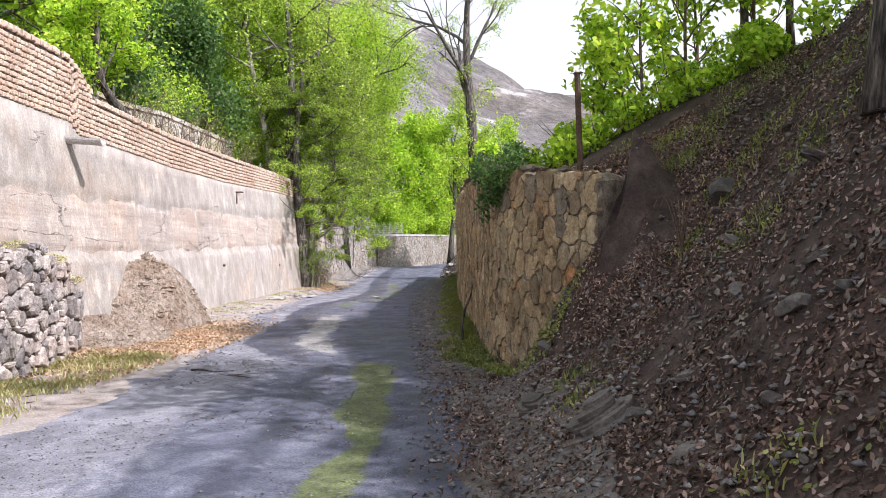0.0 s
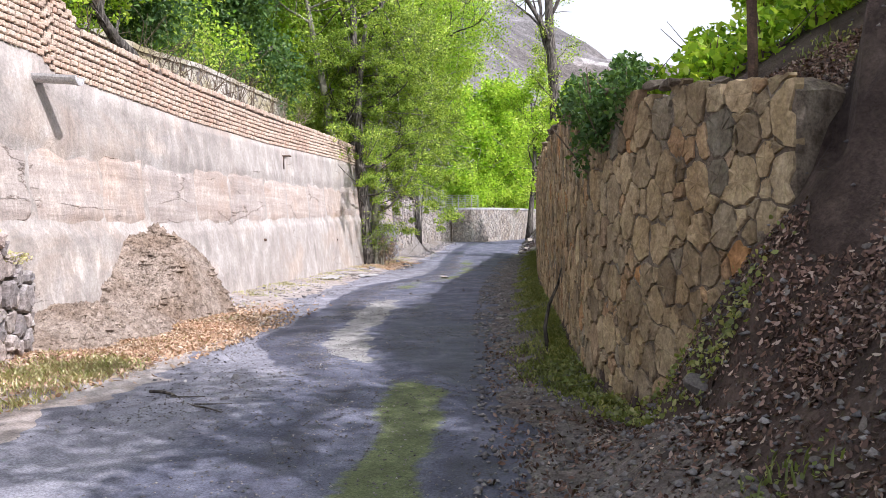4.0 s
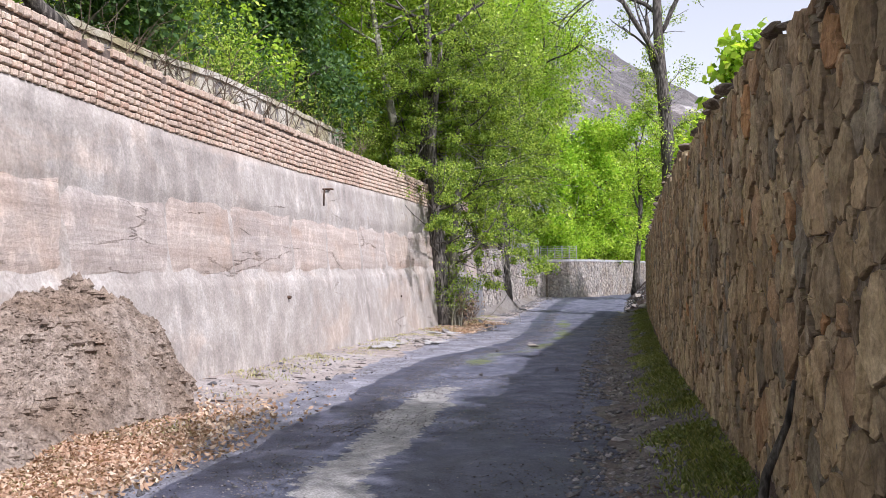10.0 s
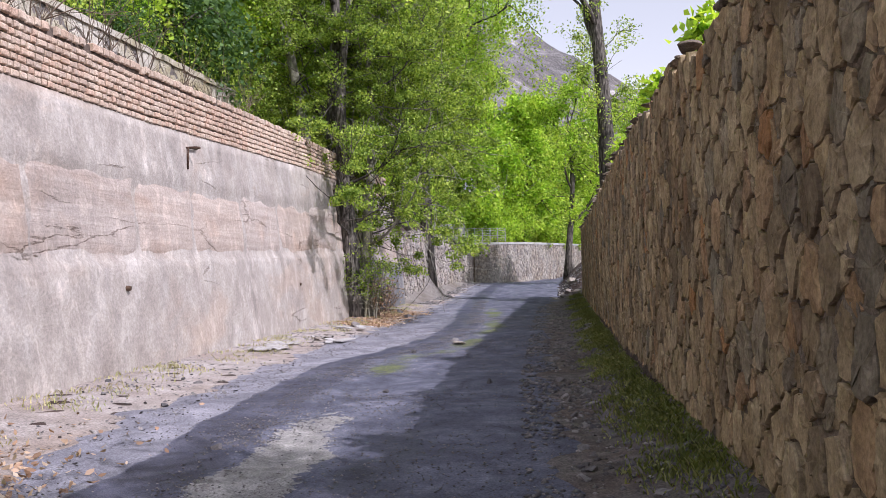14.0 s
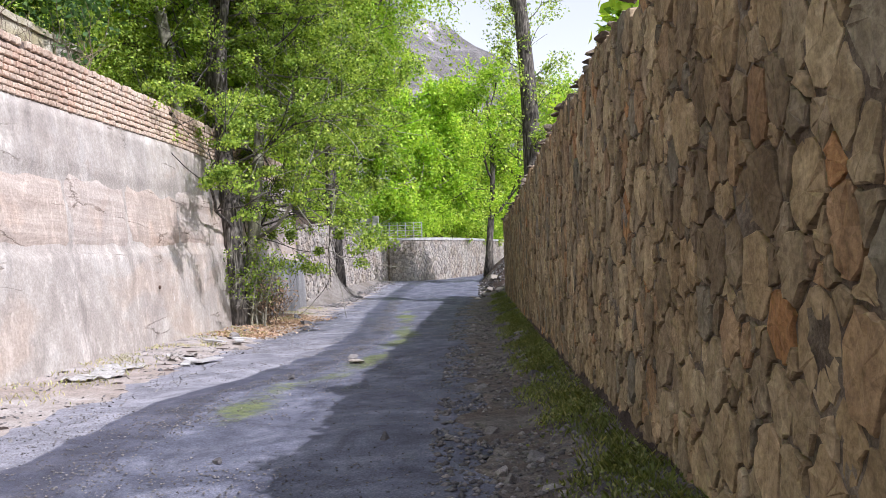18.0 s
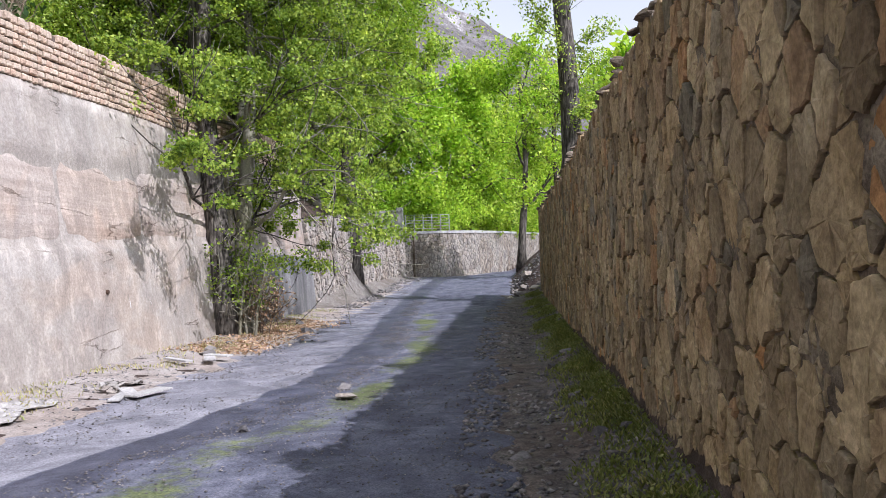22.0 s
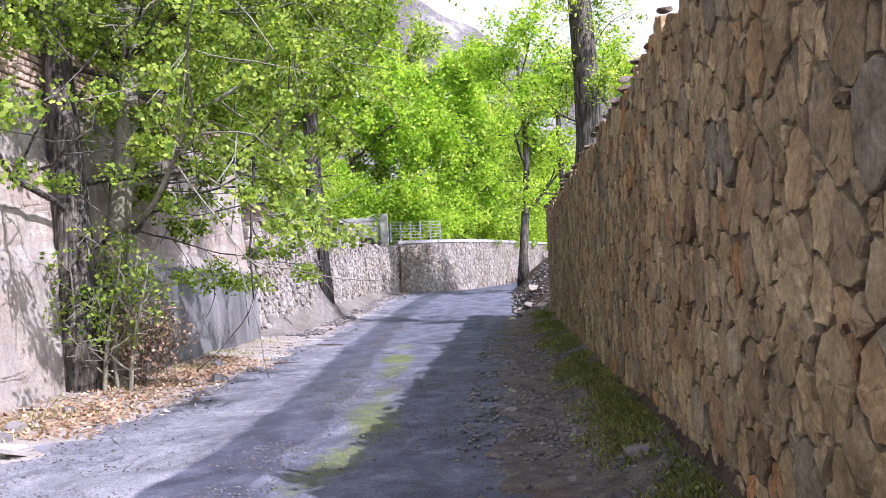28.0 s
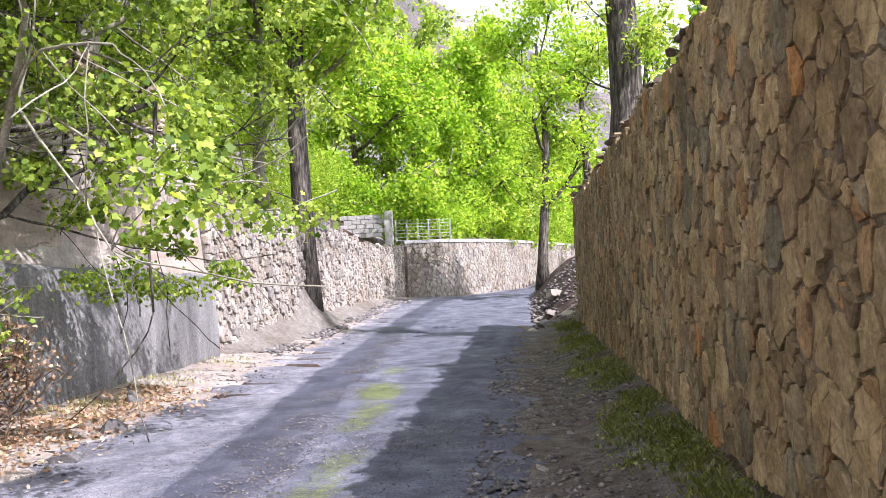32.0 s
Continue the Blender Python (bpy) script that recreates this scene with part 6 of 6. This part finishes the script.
tagged(spout, "half-round concrete drain trough jutting from under the brick crest", "spout")
pipe = empty("iron_bracket", (-5.25, 22.85, 3.36))
v, f = tube([(-0.1, 0, 0.14), (0.16, 0, 0.14), (0.22, 0.02, 0.13)], [0.02] * 3, 8)
mesh_ob("arm", v + np.array([0, 0.02, 0]), f, M_RUST, pipe, soft=True)
v, f = tube([(0.02, 0.35, 0.16), (0.03, 0.0, 0.14), (0.03, -0.02, 0.0), (0.03, -0.03, -0.22)], [0.018] * 4, 8)
mesh_ob("stub", v, f, M_RUST, pipe, soft=True)
tagged(pipe, "rusty bent iron pipe stub in the plastered wall", "pipe")
post = empty("iron_post", (2.92, 6.45, Z(2.92, 6.45) - 0.2))
v, f = tube([(0, 0, 0), (-0.01, 0, 0.8), (-0.03, 0, 1.75)], [0.035, 0.035, 0.034], 8)
mesh_ob("shaft", v, f, M_RUST, post)
boxed("cap", (0.08, 0.08, 0.02), (-0.03, 0, 1.75), M_RUST, post, bevel=0.004)
tagged(post, "dark rusty iron post at the wall end", "post")
for n, (y, z) in enumerate([(28.0, 1.15), (20.4, 1.25), (33.9, 1.2)]):
    b_ = empty("weep_hole", (-4.98, y, z))
    v, f = tube([(-0.12, 0, 0), (0.0, 0, 0), (0.03, 0, -0.004)], [0.035, 0.035, 0.032], 10)
    mesh_ob("pipe_end", v, f, M_RUST, b_)
    tagged(b_, "short drain pipe end in the plastered wall", "pipe")


def crumpled(name, seed, cx, cy, w, l, label):
    """A crumpled sheet lying on the ground."""
    rng = np.random.default_rng(seed)
    nx, ny = 14, 34
    v, f = [], []
    for j in range(ny + 1):
        for i in range(nx + 1):
            u, t = i / nx - 0.5, j / ny - 0.5
            x = cx + u * w * (1 - 0.5 * abs(t)) + 0.08 * math.sin(t * 9 + seed) + rng.normal(0, 0.012)
            y = cy + t * l + rng.normal(0, 0.02)
            z = Z(x, y) + 0.02 + 0.05 * abs(float(wob(x, y, 0.09, seed))) + 0.03 * abs(float(wob(x, y, 0.22, 2)))
            v.append((x, y, z))
    for j in range(ny):
        for i in range(nx):
            k = j * (nx + 1) + i
            f.append([k, k + 1, k + nx + 2, k + nx + 1])
    ob = mesh_ob(name, v, f, M_PLASTIC, soft=True)
    mod = ob.modifiers.new("thickness", "SOLIDIFY")
    mod.thickness = 0.006
    return tagged(ob, label, "sheet")


crumpled("torn_sheet", 3, -4.25, 24.2, 0.42, 1.6, "crumpled dirty white sheet lying by the wall foot")
crumpled("torn_sheet", 5, -4.0, 26.2, 0.25, 0.9, "torn piece of dirty white sheet by the wall foot")
crumpled("torn_scrap", 7, -1.62, 30.9, 0.08, 0.28, "torn white paper scrap on the lane")
crumpled("torn_scrap", 9, 0.55, 18.9, 0.12, 0.2, "torn white paper scrap on the lane")

# ---------------------------------------------------------------- fence and fittings at the bend
fence = empty("metal_fence", (-4.75, 62.3, 2.98))
for u in np.linspace(0, 1, 6):
    boxed("post", (0.05, 0.05, 1.0), (u * 2.35, u * 0.75, 0.47), M_GALV, fence, bevel=0.004)
for k in range(7):
    z = 0.12 + k * 0.15
    v, f = tube([(0, 0, z - 0.06), (1.15, 0.37, z - 0.08), (2.35, 0.75, z - 0.08)], [0.013] * 3, 6)
    mesh_ob("rail", v, f, M_GALV, fence)
tagged(fence, "pale weathered metal railing on the wall top", "fence")
pillar = boxed("brick_pillar", (0.34, 0.4, 1.5), (-5.02, 62.1, 3.6), M_CONCRETE)
tagged(pillar, "short pale masonry pillar beside the railing", "pillar")
hut = empty("low_block_wall", (-6.25, 62.1, 3.22))
for r in range(5):
    for c_ in range(5):
        boxed("block", (0.36, 0.22, 0.19), (-0.75 + c_ * 0.375 + (0.18 if r % 2 else 0), 0, 0.1 + r * 0.2), M_CONCRETE, hut, bevel=0.012)
tagged(hut, "low wall of grey concrete blocks on the terrace", "wall")
rock("leaning_slab", 620, (-4.85, 58.3, 2.85), 0.45, 0.35, 60, (20, 30), "dark rock slab leaning on the rubble wall top", M_LOOSE)
def talus():
    """Earth and rubble sloping up to the foot of the rubble wall."""
    ys, us = np.arange(40.6, 61.9, 0.2), np.linspace(0, 1, 9)
    gy, gu = np.meshgrid(ys, us, indexing="ij")
    gx = lerp(-5.1, -4.15 + 0.12 * wob(gy, 0 * gy, 0.7), gu)
    gz = land(gx, gy) - 0.03 + (0.55 * smooth(40.5, 42.0, gy) + 0.95 * np.exp(-((gy - 47.0) / 1.2) ** 2)) * (1 - gu) ** 1.4 * (0.7 + 0.3 * wob(gy, gx, 0.6, 2)) + 0.04 * wob(gx, gy, 0.17, 4) * (gu < 0.95)
    i = np.arange(gx.size).reshape(gx.shape)
    f = np.stack([i[:-1, :-1], i[:-1, 1:], i[1:, 1:], i[1:, :-1]], -1).reshape(-1, 4)
    return mesh_ob("ground_talus", np.stack([gx, gy, gz], -1).reshape(-1, 3), f, M_RUBBLEMUD, soft=True)


tagged(talus(), "rubbly earth slope at the foot of the rubble wall", "ground", kind="structure")
boxed_joint = boxed("trim_joint", (0.1, 0.1, 2.3), (-4.3, 61.9, 1.6), M_MORTAR, None, (0, 0, 0), 0.01)
tagged(boxed_joint, "dark upright post in the wall joint", "post", kind="structure")
for n, (x, y, s) in enumerate([(1.1, 45.2, 0.32), (1.3, 46.2, 0.25), (0.8, 44.6, 0.22), (1.5, 47.5, 0.35), (0.95, 47.0, 0.2), (1.6, 45.5, 0.3)]):
    rock("pile_rock", 630 + n, (x, y, Z(x, y) + 0.02), s, 0.55, n * 50, (n * 4, 5), "pale rock on the earth pile at the wall end", M_RUBBLE, "rocks on the earth pile")
# dry stalks on the bank
ds = empty("dry_stalk", (3.55, 4.6, Z(3.55, 4.6)))
r_ = np.random.default_rng(3)
for _ in range(9):
    a = r_.uniform(0, 6.28)
    pts = [(0.25 * u * math.cos(a), 0.25 * u * math.sin(a), 0.55 * math.sin(u * 2.2)) for u in np.linspace(0, 1, 7)]
    mesh_ob("stem", *tube(pts, np.linspace(0.007, 0.003, 7), 4), M_TWIG, ds)
tagged(ds, "tuft of pale dry stalks on the earth bank", "plant")
# a stick leaning on the wall
st = empty("leaning_stick", (1.6, 9.9, 0.12))
v, f = tube([(0, 0, 0), (-0.03, 0.05, 0.25), (0.02, 0.12, 0.5), (0.12, 0.16, 0.72), (0.16, 0.2, 0.9)], [0.03, 0.024, 0.022, 0.016, 0.01], 6)
mesh_ob("stick", v, f, M_BARK, st, soft=True)
tagged(st, "dark broken branch leaning on the lane wall", "stick")

# crooked trunk leaning over the brick crest
ct = empty("crooked_tree", (-5.75, 15.3, Z(-5.75, 15.3)))
pts = np.array([(0, 0.15, -0.1), (0.08, 0.1, 0.25), (0.1, -0.25, 0.55), (0.02, -0.7, 0.75), (-0.1, -1.0, 1.1), (-0.15, -1.15, 1.7), (-0.1, -1.2, 2.6)])
mesh_ob("trunk", *tube(pts, [0.15, 0.13, 0.115, 0.1, 0.085, 0.07, 0.05], 9), M_BARK, ct, soft=True)
rng = np.random.default_rng(19)
tubes, tips = [], []
for k in range(7):
    grow(rng, pts[3 + k % 4], (rng.normal(0, 0.6), rng.normal(0, 0.6), 0.9), rng.uniform(0.9, 1.5), 0.03, 1, 4, 0.5, tubes, tips, 0.15)
p = Pile()
for q, rr in tubes:
    p.add(*tube(q, np.maximum(rr, 0.004), 5))
p.make("branch", M_BARK, ct)
v, f = leaf_cloud(rng, [t for t in tips], [np.array([0.25, 0.25, 0.18])] * len(tips), [40] * len(tips), 0.05)
mesh_ob("crown", v, f, M_LEAF, ct)
tagged(ct, "crooked dark trunk leaning over the brick crest", "tree")
foliage("wall_grass", 990, [(-4.25, 8.6, 1.5), (-4.25, 7.6, 1.68), (-4.25, 6.6, 1.72), (-4.3, 9.2, 1.2)], [(0.22, 0.4, 0.08)] * 4, 2600, 0.02, M_STRAW, "yellowish grass on top of the dry stone wall", "grass", False)


def scribble():
    """Faint chalk strokes on the plaster that cannot be read."""
    root = empty("chalk_scribble", (L_FACE - 0.08, 29.0, 1.1))
    rng = np.random.default_rng(12)
    for k in range(12):
        y0, z0 = lerp(28.42, 29.92, (k + 0.5) / 12), 1.1 + rng.normal(0, 0.03)
        a, b = rng.uniform(0.02, 0.09), rng.uniform(0.1, 0.21)
        pts = []
        for u in np.linspace(0, 1, 9):
            y, z = y0 + a * math.sin(u * 4 + k), z0 + b * (1 - 2 * u)
            back = float(np.interp(z, [0.35, 0.7, 1.0, 1.25, 1.42], [0.02, 0.055, 0.085, 0.11, 0.13]))
            pts.append((-back + 0.018 * float(wob(y, z, 0.45, 1)) + 0.011 * float(wob(y, z, 0.16, 5)) + 0.08 + 0.002, y - 29.0, z - 1.1))
        mesh_ob("stroke", *tube(pts, [0.009] * 9, 5), M_CHALK, root)
    return tagged(root, "faint pale chalk scribble on the plastered wall", "marking")


scribble()
gravel("talus_gravel", rg, patchy(rg, 2600, -4.5, -3.9, 41, 60, 0.8, 0.1, 9.0), 0.045, "broken stones at the foot of the rubble wall")
gravel("pile_gravel", rg, np.c_[rg.uniform(0.8, 3.2, 900), rg.uniform(44.7, 54, 900)], 0.05, "loose stones on the earth pile at the wall end")

# a fallen branch, scraps and flat boards on the lane
fb = empty("fallen_branch", (-2.01, 7.81, on(-2.01, 7.81) + 0.02))
d = np.array([-1.05 - -2.01, 7.02 - 7.81, 0.0])
mesh_ob("stem", *tube([d * u + np.array([0.03 * math.sin(u * 7), 0.04 * math.sin(u * 5), 0.015 * math.sin(u * 9)]) for u in np.linspace(0, 1, 9)], np.linspace(0.016, 0.006, 9), 6), M_BARK, fb, soft=True)
for k, u in enumerate((0.3, 0.5, 0.65, 0.8)):
    w = np.array([d[0] * 0.25 + 0.12 * (-1) ** k, d[1] * 0.25 + 0.1 * (-1) ** k, 0.03])
    mesh_ob("twig", *tube([d * u + w * q for q in np.linspace(0, 1, 4)], np.linspace(0.007, 0.003, 4), 4), M_BARK, fb)
tagged(fb, "dark bare fallen branch lying on the lane", "branch")
for n, (x, y, w, l) in enumerate([(-1.32, 8.16, 0.16, 0.3), (-0.99, 8.67, 0.08, 0.3), (-1.52, 8.67, 0.1, 0.25)]):
    crumpled("torn_scrap", 20 + n, x, y, w, l, "torn white paper scrap on the lane")
BOARDS = [(-3.65, 25.55, 0.7, 12), (-3.65, 25.75, 0.55, 35), (-3.38, 25.65, 0.6, -15), (-4.06, 28.18, 0.5, 60), (-3.73, 28.55, 0.45, 20), (-3.73, 28.9, 0.4, 80)]
for n, (x, y, l, turn) in enumerate(BOARDS):
    ob = boxed("broken_board", (0.13 + 0.03 * (n % 3), l, 0.022), (x, y, on(x, y) + 0.035 + 0.012 * n), M_CONCRETE, None, (3 * (n % 2), 2, turn), 0.004)
    tagged(ob, "pale weathered broken board lying by the wall foot", "board", "boards by the wall foot")
rock("flat_stone", 640, (-1.08, 25.38, on(-1.08, 25.38) + 0.02), 0.16, 0.3, 20, (0, 4), "flat pale stone lying on the lane", M_RUBBLE)
